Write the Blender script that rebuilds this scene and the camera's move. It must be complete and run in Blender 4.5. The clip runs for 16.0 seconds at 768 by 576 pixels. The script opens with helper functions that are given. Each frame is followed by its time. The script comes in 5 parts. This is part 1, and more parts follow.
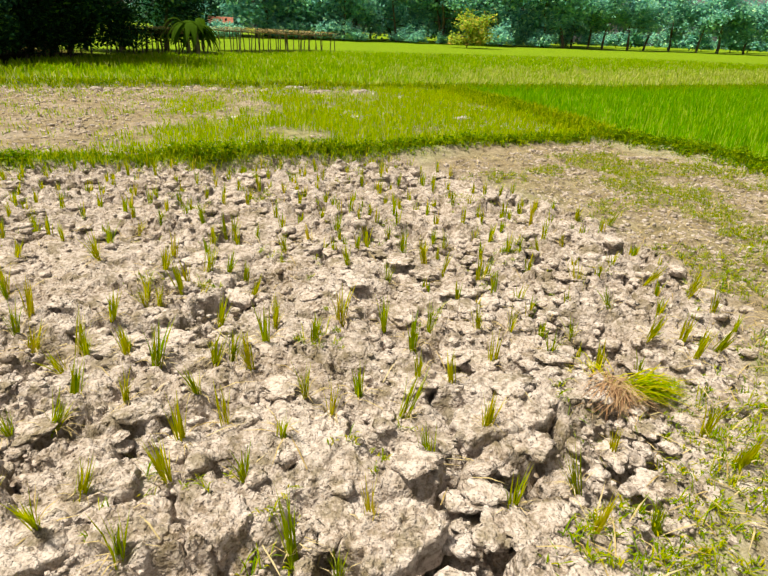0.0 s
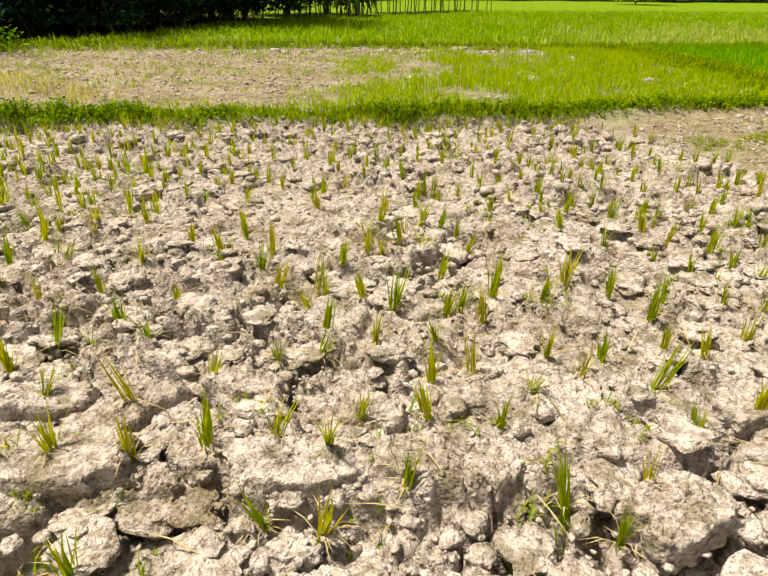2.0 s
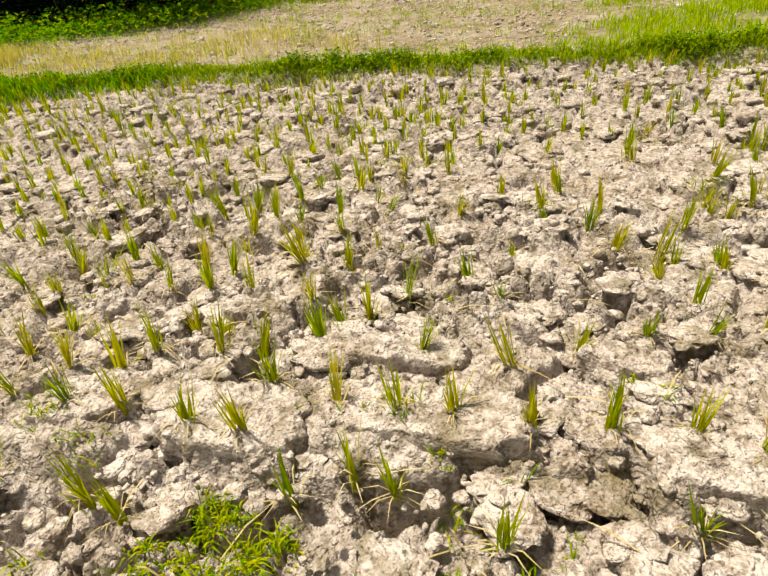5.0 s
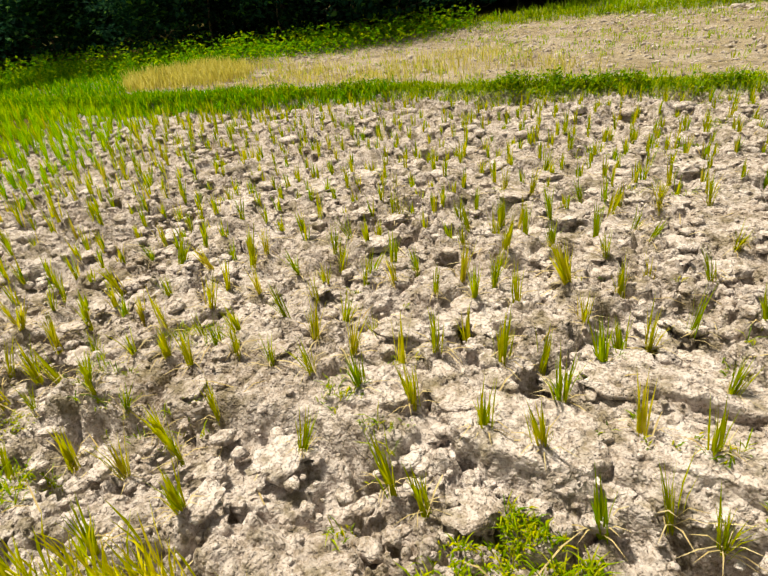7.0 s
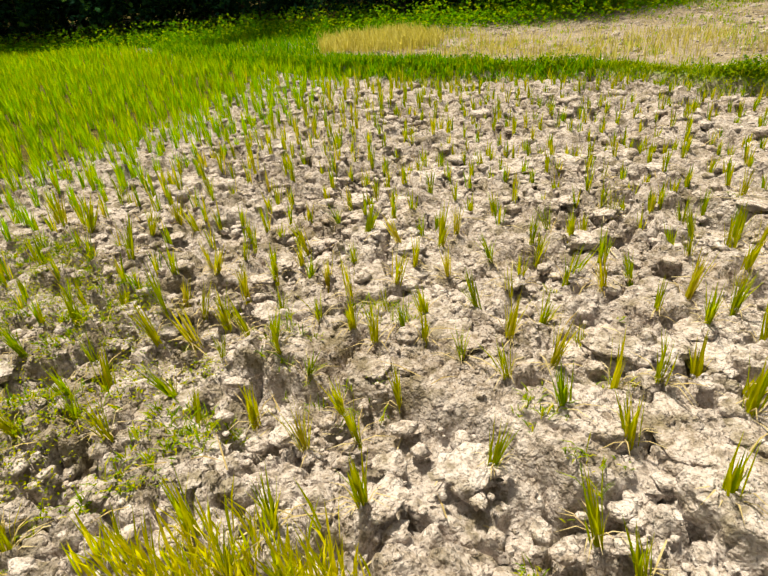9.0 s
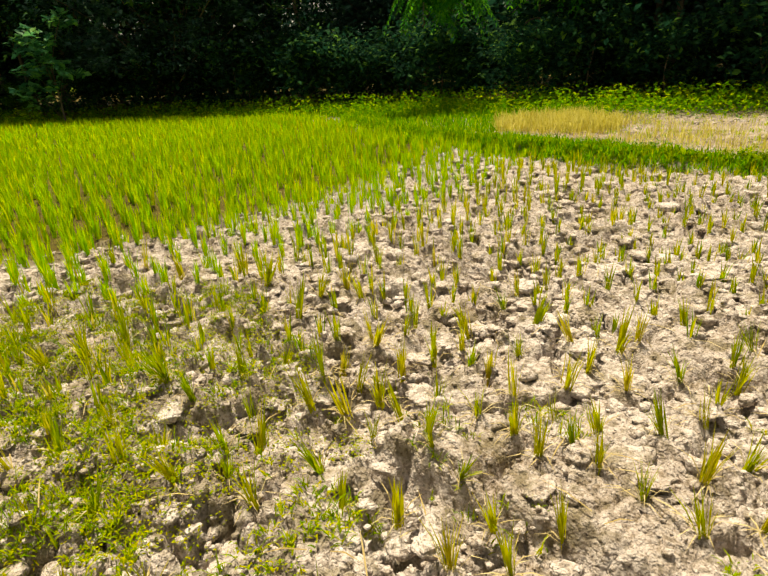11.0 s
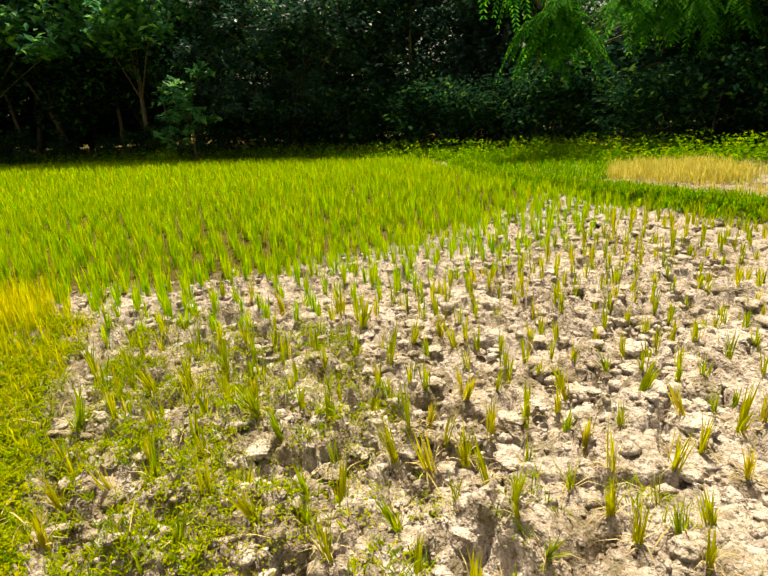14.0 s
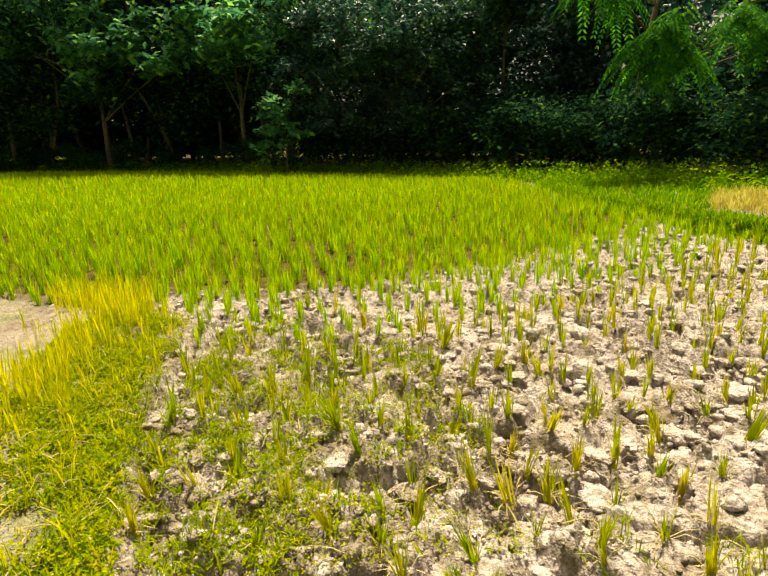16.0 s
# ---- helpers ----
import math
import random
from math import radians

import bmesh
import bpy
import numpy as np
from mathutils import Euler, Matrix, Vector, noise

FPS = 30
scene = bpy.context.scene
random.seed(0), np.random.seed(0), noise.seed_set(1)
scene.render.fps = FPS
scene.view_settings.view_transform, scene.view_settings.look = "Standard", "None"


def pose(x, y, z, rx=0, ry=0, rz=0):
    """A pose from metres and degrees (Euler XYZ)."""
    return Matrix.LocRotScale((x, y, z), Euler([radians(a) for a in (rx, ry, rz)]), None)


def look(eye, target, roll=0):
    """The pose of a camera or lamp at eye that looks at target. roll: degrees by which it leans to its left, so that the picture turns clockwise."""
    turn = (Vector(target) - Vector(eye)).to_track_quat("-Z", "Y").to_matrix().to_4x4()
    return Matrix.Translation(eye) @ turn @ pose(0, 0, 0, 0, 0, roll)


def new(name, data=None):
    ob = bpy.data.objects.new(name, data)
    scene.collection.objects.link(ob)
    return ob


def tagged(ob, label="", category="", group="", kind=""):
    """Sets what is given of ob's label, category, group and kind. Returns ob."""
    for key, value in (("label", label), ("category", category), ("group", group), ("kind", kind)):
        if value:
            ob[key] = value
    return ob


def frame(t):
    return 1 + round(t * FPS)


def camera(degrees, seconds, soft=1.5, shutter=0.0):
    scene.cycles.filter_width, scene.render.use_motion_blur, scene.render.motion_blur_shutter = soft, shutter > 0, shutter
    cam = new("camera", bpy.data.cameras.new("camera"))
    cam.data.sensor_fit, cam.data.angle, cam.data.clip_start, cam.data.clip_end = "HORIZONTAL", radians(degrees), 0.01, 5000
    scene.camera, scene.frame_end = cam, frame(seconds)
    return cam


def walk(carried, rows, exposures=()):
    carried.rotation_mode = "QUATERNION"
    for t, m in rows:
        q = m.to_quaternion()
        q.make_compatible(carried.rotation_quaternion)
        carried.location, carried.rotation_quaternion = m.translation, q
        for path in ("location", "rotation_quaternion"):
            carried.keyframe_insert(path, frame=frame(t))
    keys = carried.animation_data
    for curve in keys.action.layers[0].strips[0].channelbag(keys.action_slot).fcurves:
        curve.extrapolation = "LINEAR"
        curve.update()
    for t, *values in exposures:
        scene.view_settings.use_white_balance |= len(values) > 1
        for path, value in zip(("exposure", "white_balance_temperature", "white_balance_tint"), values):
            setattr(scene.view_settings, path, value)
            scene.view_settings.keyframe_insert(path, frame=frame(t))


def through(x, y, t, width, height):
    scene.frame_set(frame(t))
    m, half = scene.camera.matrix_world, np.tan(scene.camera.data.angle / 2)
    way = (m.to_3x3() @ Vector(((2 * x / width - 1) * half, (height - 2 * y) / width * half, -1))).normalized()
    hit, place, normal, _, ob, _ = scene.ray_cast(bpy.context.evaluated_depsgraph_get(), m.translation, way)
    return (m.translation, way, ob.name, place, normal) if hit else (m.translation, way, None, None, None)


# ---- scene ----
# Camera: carried along the edge of a dry rice paddy, turning from the far fields to the wood.
cam = camera(68.58, 16.0)
PATH = [
    (0, (-2.805, 5.815, 1.500), (-3.109, 7.616, 0.685), 2.93),
    (0.5, (-2.821, 5.822, 1.470), (-3.196, 7.579, 0.591), 1.17),
    (1, (-2.909, 5.812, 1.439), (-3.391, 7.548, 0.571), 0.75),
    (1.5, (-3.116, 5.739, 1.423), (-3.762, 7.382, 0.484), -0.13),
    (2, (-3.317, 5.644, 1.416), (-4.031, 7.263, 0.484), 1.33),
    (2.5, (-3.456, 5.597, 1.425), (-4.375, 7.124, 0.516), 0.05),
    (3, (-3.581, 5.565, 1.400), (-4.591, 6.970, 0.396), -1.41),
    (3.2, (-3.659, 5.557, 1.372), (-4.698, 6.918, 0.339), -3.86),
    (5.3, (-4.130, 5.317, 1.404), (-5.381, 6.456, 0.338), -4.90),
    (5.5, (-4.189, 5.259, 1.407), (-5.478, 6.359, 0.345), -4.64),
    (6, (-4.301, 5.138, 1.413), (-5.688, 6.136, 0.373), -6.19),
    (6.5, (-4.390, 5.017, 1.427), (-5.861, 5.930, 0.426), -8.67),
    (7, (-4.425, 4.932, 1.444), (-5.969, 5.756, 0.475), -6.83),
    (7.5, (-4.470, 4.899, 1.444), (-6.079, 5.606, 0.490), -6.43),
    (8, (-4.564, 4.877, 1.438), (-6.229, 5.464, 0.499), -7.91),
    (8.5, (-4.670, 4.835, 1.421), (-6.365, 5.324, 0.478), -6.90),
    (9, (-4.754, 4.781, 1.398), (-6.454, 5.132, 0.406), -5.72),
    (9.5, (-4.835, 4.700, 1.388), (-6.570, 4.848, 0.404), -3.61),
    (10, (-4.881, 4.654, 1.398), (-6.649, 4.643, 0.462), -4.16),
    (10.2, (-4.889, 4.657, 1.408), (-6.680, 4.634, 0.519), -4.08),
    (12.3, (-4.981, 4.723, 1.472), (-6.869, 4.447, 0.872), -3.29),
    (12.5, (-4.985, 4.724, 1.469), (-6.863, 4.406, 0.860), -3.17),
    (13, (-4.991, 4.719, 1.464), (-6.856, 4.316, 0.864), -5.21),
    (13.5, (-4.977, 4.710, 1.476), (-6.835, 4.258, 0.888), -5.20),
    (14, (-4.976, 4.712, 1.479), (-6.832, 4.255, 0.891), -4.09),
    (14.5, (-4.968, 4.714, 1.489), (-6.817, 4.217, 0.913), -2.86),
    (15, (-4.987, 4.693, 1.481), (-6.822, 4.136, 0.914), -2.48),
    (15.5, (-4.987, 4.669, 1.482), (-6.799, 4.019, 0.940), -2.98),
    (16, (-4.974, 4.652, 1.491), (-6.768, 3.935, 0.974), -2.59),
]
EXPOSURES = [(0.0, 0.45, 7500, 5), (7.5, 0.48, 7500, 4), (10.2, 0.53, 8050, 3), (12.3, 0.72, 8900, 4), (16.0, 0.81, 8800, 4)]
walk(cam, [(t, look(eye, target, roll)) for t, eye, target, roll in PATH], EXPOSURES)

# ---- light ----
world = bpy.data.worlds.new("world")
scene.world = world
world.use_nodes = True
wn = world.node_tree.nodes
sky = wn.new("ShaderNodeTexSky")
sky.sky_type, sky.sun_disc = "NISHITA", False
SUN_EL, SUN_AZ = radians(66), radians(258)
sky.sun_elevation, sky.sun_rotation = SUN_EL, SUN_AZ
sky.dust_density, sky.air_density = 3.2, 1.0
wn["Background"].inputs["Strength"].default_value = 0.062
haze = wn.new("ShaderNodeHueSaturation")
haze.inputs["Saturation"].default_value = 0.08
world.node_tree.links.new(sky.outputs[0], haze.inputs["Color"])
world.node_tree.links.new(haze.outputs[0], wn["Background"].inputs["Color"])
sun = new("sun", bpy.data.lights.new("sun", "SUN"))
sun.data.energy, sun.data.angle, sun.data.color = 4.75, radians(6.0), (1.0, 0.945, 0.86)
sun_to = Vector((math.sin(SUN_AZ) * math.cos(SUN_EL), math.cos(SUN_AZ) * math.cos(SUN_EL), math.sin(SUN_EL)))
sun.matrix_world = look(tuple(sun_to * 60), (0, 0, 0))

# ---- noise over the plan ----

def hashed(ix, iy, seed):
    """A number from 0 to 1 for each cell of a grid."""
    h = (ix.astype(np.int64) * 374761393 + iy.astype(np.int64) * 668265263 + seed * 974711) & 0xFFFFFFFF
    h = ((h ^ (h >> 13)) * 1274126177) & 0xFFFFFFFF
    h = ((h ^ (h >> 16)) * 2246822519) & 0xFFFFFFFF
    return ((h ^ (h >> 15)) & 0xFFFFFF) / float(0x1000000)


def smooth(a, b, v):
    t = np.clip((v - a) / (b - a), 0, 1)
    return t * t * (3 - 2 * t)


def vnoise(x, y, seed):
    """Smooth noise from 0 to 1."""
    ix, iy = np.floor(x), np.floor(y)
    fx, fy = x - ix, y - iy
    fx, fy = fx * fx * (3 - 2 * fx), fy * fy * (3 - 2 * fy)
    a, b = hashed(ix, iy, seed), hashed(ix + 1, iy, seed)
    c, d = hashed(ix, iy + 1, seed), hashed(ix + 1, iy + 1, seed)
    return a + (b - a) * fx + (c - a) * fy + (a - b - c + d) * fx * fy


def fbm(x, y, octaves, seed):
    out, amp, tot = 0, 1.0, 0.0
    for k in range(octaves):
        out, tot = out + amp * vnoise(x * 2**k + 17.3 * k, y * 2**k - 9.1 * k, seed + k), tot + amp
        amp *= 0.5
    return out / tot


def worley(x, y, seed):
    """Distance to the nearest and the second nearest seed of a loose grid, and a number of the nearest one."""
    ix, iy = np.floor(x), np.floor(y)
    f1, f2, who = np.full(x.shape, 9.0), np.full(x.shape, 9.0), np.zeros(x.shape)
    for dx in (-1, 0, 1):
        for dy in (-1, 0, 1):
            cx, cy = ix + dx, iy + dy
            d = np.hypot(cx + 0.1 + 0.8 * hashed(cx, cy, seed) - x, cy + 0.1 + 0.8 * hashed(cx, cy, seed + 5) - y)
            near = d < f1
            f2 = np.where(near, f1, np.minimum(f2, d))
            who = np.where(near, hashed(cx, cy, seed + 9), who)
            f1 = np.where(near, d, f1)
    return f1, f2, who


def from_line(x, y, line):
    """Distance from a line of points in the plan."""
    best = np.full(np.shape(x), 1e9)
    for (ax, ay), (bx, by) in zip(line, line[1:]):
        ux, uy = bx - ax, by - ay
        t = np.clip(((x - ax) * ux + (y - ay) * uy) / (ux * ux + uy * uy), 0, 1)
        best = np.minimum(best, np.hypot(x - ax - t * ux, y - ay - t * uy))
    return best


def inside(x, y, ring):
    """Signed distance to the edge of an area: positive inside."""
    odd = np.zeros(np.shape(x), bool)
    for (ax, ay), (bx, by) in zip(ring, ring[1:] + ring[:1]):
        cross = (ay > y) != (by > y)
        odd ^= cross & (x < (bx - ax) * (y - ay) / (by - ay + 1e-12) + ax)
    d = from_line(x, y, ring + ring[:1])
    return np.where(odd, d, -d)


# ---- plan ----
BUND_EDGE = [(-16, -36), (-10.5, -8), (-8.9, -1.6), (-8.75, -0.5), (-8.9, 0.5), (-8.75, 1.3), (-7.9, 1.75), (-7.25, 2.1), (-6.7, 2.5), (-6.2, 3.0), (-5.75, 4.0),
             (-5.4, 4.75), (-4.9, 5.4), (-4.2, 5.85), (-3.0, 6.4), (-2.0, 7.2), (-1.55, 8.0), (-1.2, 8.8), (-1.0, 9.6), (-1.25, 10.3), (-1.7, 11.1), (-2.4, 12.05), (-3.3, 12.95)]
BUND_FAR = [(-4.1, 13.3), (-5.1, 12.6), (-6.0, 12.05), (-6.87, 11.5), (-7.9, 10.82), (-8.8, 10.2), (-9.6, 9.68), (-10.85, 8.82), (-12.5, 7.47), (-13.95, 6.37), (-15.9, 4.98), (-17.7, 4.0)]
PADDY = BUND_EDGE + BUND_FAR + [(-22.5, 2.0), (-25, -3), (-26.5, -13), (-24.5, -36)]
LEVEE_FAR = [(-20.5, 3.2), (-17.8, 4.2), (-16.0, 5.12), (-14.05, 6.51), (-12.6, 7.61), (-10.95, 8.96), (-9.7, 9.82), (-8.9, 10.34), (-8.0, 10.96), (-6.97, 11.64), (-6.1, 12.19), (-5.2, 12.75), (-4.2, 13.5), (-2.4, 14.95), (-0.8, 16.4),
             (0.4, 15.55), (1.1, 14.4), (2.2, 12.0), (4.0, 9.0), (8, 4)]
LEVEE_SIDE = [(-0.8, 16.4), (-1.15, 17.8), (-2.3, 20.5), (-4.1, 24.3)]
LEVEE_BACK = [(-24, 9), (-18.5, 14.5), (-14.0, 17.8), (-11.8, 20.1), (-8.5, 22.2), (-4.7, 24.8), (-3, 26.3), (2.6, 30.5), (9.2, 35.1), (24, 45)]
MID_FIELD = LEVEE_FAR[:15] + LEVEE_SIDE[1:] + [(-8.5, 22.2), (-11.8, 20.1), (-14.0, 17.8), (-17.9, 15.2), (-17.7, 11), (-19, 8)]
GREEN_FIELD = [(-1.1, 16.5), (-1.8, 19.4), (-2.9, 22.0), (-4.5, 24.5), (-3, 26.3), (2.6, 30.5), (9.2, 35.1), (24, 45), (40, 20), (8, 4), (4.0, 9.0), (2.2, 12.0), (1.0, 14.2), (0.4, 15.3)]
DENSE_RICE = [(-9.4, 0.2), (-9.6, 1.0), (-9.95, 1.65), (-10.4, 2.4), (-11.1, 3.2), (-12.2, 4.05), (-13.9, 4.9), (-15.5, 5.5), (-17.7, 4.0), (-22.5, 2.0), (-25, -3), (-26.5, -13), (-24.5, -36), (-16, -36), (-10.5, -8), (-8.9, -1.6), (-8.7, -0.5)]
DRY_PATCH = [(-7.95, -0.5), (-7.85, 0.2), (-7.35, 0.65), (-6.85, 1.2), (-6.1, 0.7), (-6.5, -0.6), (-7.3, -1.1)]
FOREST_EDGE = [(-26, -44), (-25, -24), (-27.4, -13), (-26.2, -2), (-23.2, 5), (-20.2, 8.8), (-18.6, 12), (-18.4, 20), (-20.3, 27), (-22.8, 33.5), (-26, 36)]
FOREST = FOREST_EDGE + [(-60, 50), (-70, -44)]
NEAR_MAT = [(-5.4, 5.75), (-5.05, 5.88), (-4.8, 5.75), (-4.7, 5.98), (-4.5, 6.1), (-4.2, 6.0), (-4.3, 5.7), (-4.85, 5.35), (-5.3, 5.35)]
STRAW_PATCH = [(-17.8, 6.7), (-16.2, 6.35), (-15.0, 8.2), (-15.9, 8.8), (-18.0, 8.5)]


def zones(x, y):
    """How far each kind of ground covers a place, 0 to 1."""
    wob = 0.5 * (fbm(x * 1.3, y * 1.3, 3, 40) - 0.5)
    paddy = inside(x, y, PADDY) + 0.4 * wob
    rice = inside(x, y, DENSE_RICE) + wob
    mid = inside(x, y, MID_FIELD) + wob
    lev = np.minimum(np.minimum(from_line(x, y, LEVEE_FAR), from_line(x, y, LEVEE_SIDE)), from_line(x, y, LEVEE_BACK))
    return dict(paddy=smooth(-0.05, 0.12, paddy), deep=smooth(0.0, 0.7, paddy), rice=smooth(-0.3, 0.5, rice), mid=smooth(-0.1, 0.5, mid), levee=lev,
                dry=smooth(-0.1, 0.2, inside(x, y, DRY_PATCH) + wob))


# the step along which the clay has broken away beside the bank
STEP = [(-6.9, 4.55), (-6.55, 4.95), (-6.2, 5.35), (-5.85, 5.55), (-5.55, 5.78), (-5.3, 5.93), (-5.08, 6.08), (-4.75, 6.36), (-4.5, 6.55), (-4.2, 6.66), (-3.9, 6.84), (-3.6, 6.96),
        (-3.35, 7.12), (-3.1, 7.36), (-2.75, 7.56), (-2.35, 7.86), (-2.1, 8.3)]
KEPT = STEP + [(-3.0, 10.0), (-8.0, 9.0), (-9.0, 6.0)]
# hollows trodden into the wet clay, and holes between the clods: place, radius, depth
HOLLOWS = [(-3.65, 8.70, 0.09, 0.07), (-3.25, 7.79, 0.10, 0.08), (-2.23, 8.06, 0.09, 0.09), (-1.96, 8.92, 0.10, 0.08), (-3.63, 7.35, 0.08, 0.15), (-3.06, 7.61, 0.08, 0.08), (-4.02, 7.28, 0.05, 0.12),
           (-6.25, 5.62, 0.07, 0.09), (-6.81, 6.65, 0.06, 0.12), (-4.22, 8.47, 0.11, 0.11), (-3.99, 8.22, 0.09, 0.10), (-6.36, 4.60, 0.09, 0.13), (-4.34, 6.59, 0.08, 0.10), (-6.0, 5.97, 0.04, 0.12)]


def soil_top(x, y):
    """The level on which plants stand."""
    return height(x, y) + 0.012


def domes(x, y, seed, fill=0.68):
    """Rounded lumps packed side by side, 0 to 1, and a number for each lump."""
    a, b, who = worley(x, y, seed)
    return np.sqrt(np.clip(1 - (a / fill) ** 2, 0, 1)) * smooth(0.0, 0.16, b - a), who


def height(x, y, z=None):
    """The lie of the ground: broken clay clods in the paddy, low banks round it, level fields beyond."""
    z = z or zones(x, y)
    far = np.hypot(x + 3.8, y - 5)
    near = smooth(40, 12, far)
    w1, w2 = fbm(x * 2.2, y * 2.2, 3, 3) - 0.5, fbm(x * 2.2, y * 2.2, 3, 8) - 0.5
    v1, v2 = fbm(x * 13, y * 13, 2, 5) - 0.5, fbm(x * 13, y * 13, 2, 6) - 0.5
    wx, wy = x + 0.26 * w1 + 0.06 * v1, y + 0.26 * w2 + 0.06 * v2
    # plates parted by deep cracks, then clods, lumps and crumbs
    p1, p2, pid = worley(wx * 2.1 + 3, wy * 2.6, 11)
    kx, ky = x * 7.6 + 1.2 * w1 + 0.4 * v1, y * 8.2 + 1.2 * w2 + 0.4 * v2
    k, kid = domes(kx, ky, 17)
    k1, k2, _ = worley(kx, ky, 17)
    c, cid = domes(x * 15 + 2 * w1 + 0.8 * v1, y * 16 + 2 * w2 + 0.8 * v2, 23)
    s, sid = domes(x * 33 + 3 * w1 + 2 * v1, y * 34 + 3 * w2 + 2 * v2, 37)
    loose = smooth(0.40, 0.56, fbm(x * 1.5 + 5, y * 1.5, 3, 60))
    gap = np.exp(-(((p2 - p1) / 0.085) ** 2)) * smooth(0.36, 0.58, fbm(x * 1.1, y * 1.1, 2, 51))
    cleft = np.exp(-(((k2 - k1) / 0.13) ** 2)) * smooth(0.40, 0.55, fbm(x * 2.6, y * 2.6, 3, 55))
    close = smooth(16, 8, far)
    step = inside(x, y, KEPT) + 0.10 * w1 + 0.05 * v1
    whole = smooth(0.55, 0.1, np.abs(step - 0.22)) * smooth(7, 5, far)
    loose = loose * (1 - 0.75 * whole)
    broken = 0.03 * (pid - 0.5) - (0.08 + 0.07 * whole) * gap - (0.015 + 0.045 * loose) * cleft
    broken += (0.012 + 0.036 * loose) * k * (0.6 + 0.6 * kid) + (0.007 + 0.024 * loose) * c * (0.3 + 1.2 * cid) + (0.006 + 0.007 * loose) * s * (0.2 + sid) * close
    broken += -0.09 * smooth(0.53, 0.68, fbm(x * 3.3, y * 3.3, 3, 70)) * (1 - 0.6 * whole) + 0.05 * (fbm(x * 4, y * 4, 4, 80) - 0.5)
    broken += close * 0.010 * (fbm(x * 45, y * 45, 2, 86) - 0.5)
    broken += 0.025 * whole - 0.105 * smooth(0.03, -0.05, step) * smooth(-0.55, -0.25, step) * smooth(7, 5, far)
    for hx, hy, wide, deep in HOLLOWS:
        r = np.hypot(x - hx, y - hy) / wide + 1.2 * v1
        broken = broken - deep * smooth(1.25, 0.7, r)
    # the ditch at the foot of the weedy bank
    ditch = from_line(x, y, [(-8.6, 1.75), (-7.9, 1.92), (-7.4, 2.12), (-6.9, 2.5), (-6.5, 2.9), (-6.2, 3.4)]) + 0.08 * v1
    broken -= 0.10 * smooth(0.13, 0.03, ditch)
    calm = 1 - 0.6 * z["rice"]
    h = z["paddy"] * (broken * calm * near - 0.04 * smooth(40, 15, far))
    h += (1 - z["paddy"]) * near * (0.022 * k * kid + 0.015 * c * cid + 0.05 * (fbm(x * 5, y * 5, 5, 90) - 0.5) + close * 0.014 * (fbm(x * 45, y * 45, 2, 86) - 0.5))
    # banks
    bank = smooth(0.34, 0.0, z["levee"] + 0.25 * (fbm(x * 2, y * 2, 3, 95) - 0.5))
    h += 0.10 * bank
    h += 0.03 * (1 - z["paddy"]) * smooth(0.0, 0.5, -inside(x, y, PADDY)) * smooth(13, 9, far) * (1 - z["dry"])
    h += 0.02 * np.clip(-y - 2, 0, 40) * smooth(0, -12, x) + 0.018 * np.clip(0.6 * x + 0.8 * y - 25, 0, 140)
    return h + 0.05 * (fbm(x * 0.25, y * 0.25, 2, 99) - 0.5) * near


# ---- materials ----
def material(name, rough=0.8, spec=0.3):
    m = bpy.data.materials.new(name)
    m.use_nodes = True
    n = m.node_tree.nodes
    b = n["Principled BSDF"]
    b.inputs["Roughness"].default_value = rough
    b.inputs["Specular IOR Level"].default_value = spec
    return m, n, m.node_tree.links, b


def node(n, kind, **values):
    made = n.new(kind)
    for key, v in values.items():
        made.inputs[key.replace("_", " ")].default_value = v
    return made


def ramp(n, stops):
    r = n.new("ShaderNodeValToRGB")
    while len(r.color_ramp.elements) < len(stops):
        r.color_ramp.elements.new(0.5)
    for e, (at, c) in zip(r.color_ramp.elements, stops):
        e.position, e.color = at, (*c, 1)
    return r


def mixed(n, l, fac, a, b):
    mx = n.new("ShaderNodeMix")
    mx.data_type = "RGBA"
    l.new(fac, mx.inputs["Factor"])
    l.new(a, mx.inputs["A"])
    l.new(b, mx.inputs["B"])
    return mx.outputs["Result"]


def attribute(n, name):
    a = n.new("ShaderNodeAttribute")
    a.attribute_name = name
    return a.outputs["Fac"]


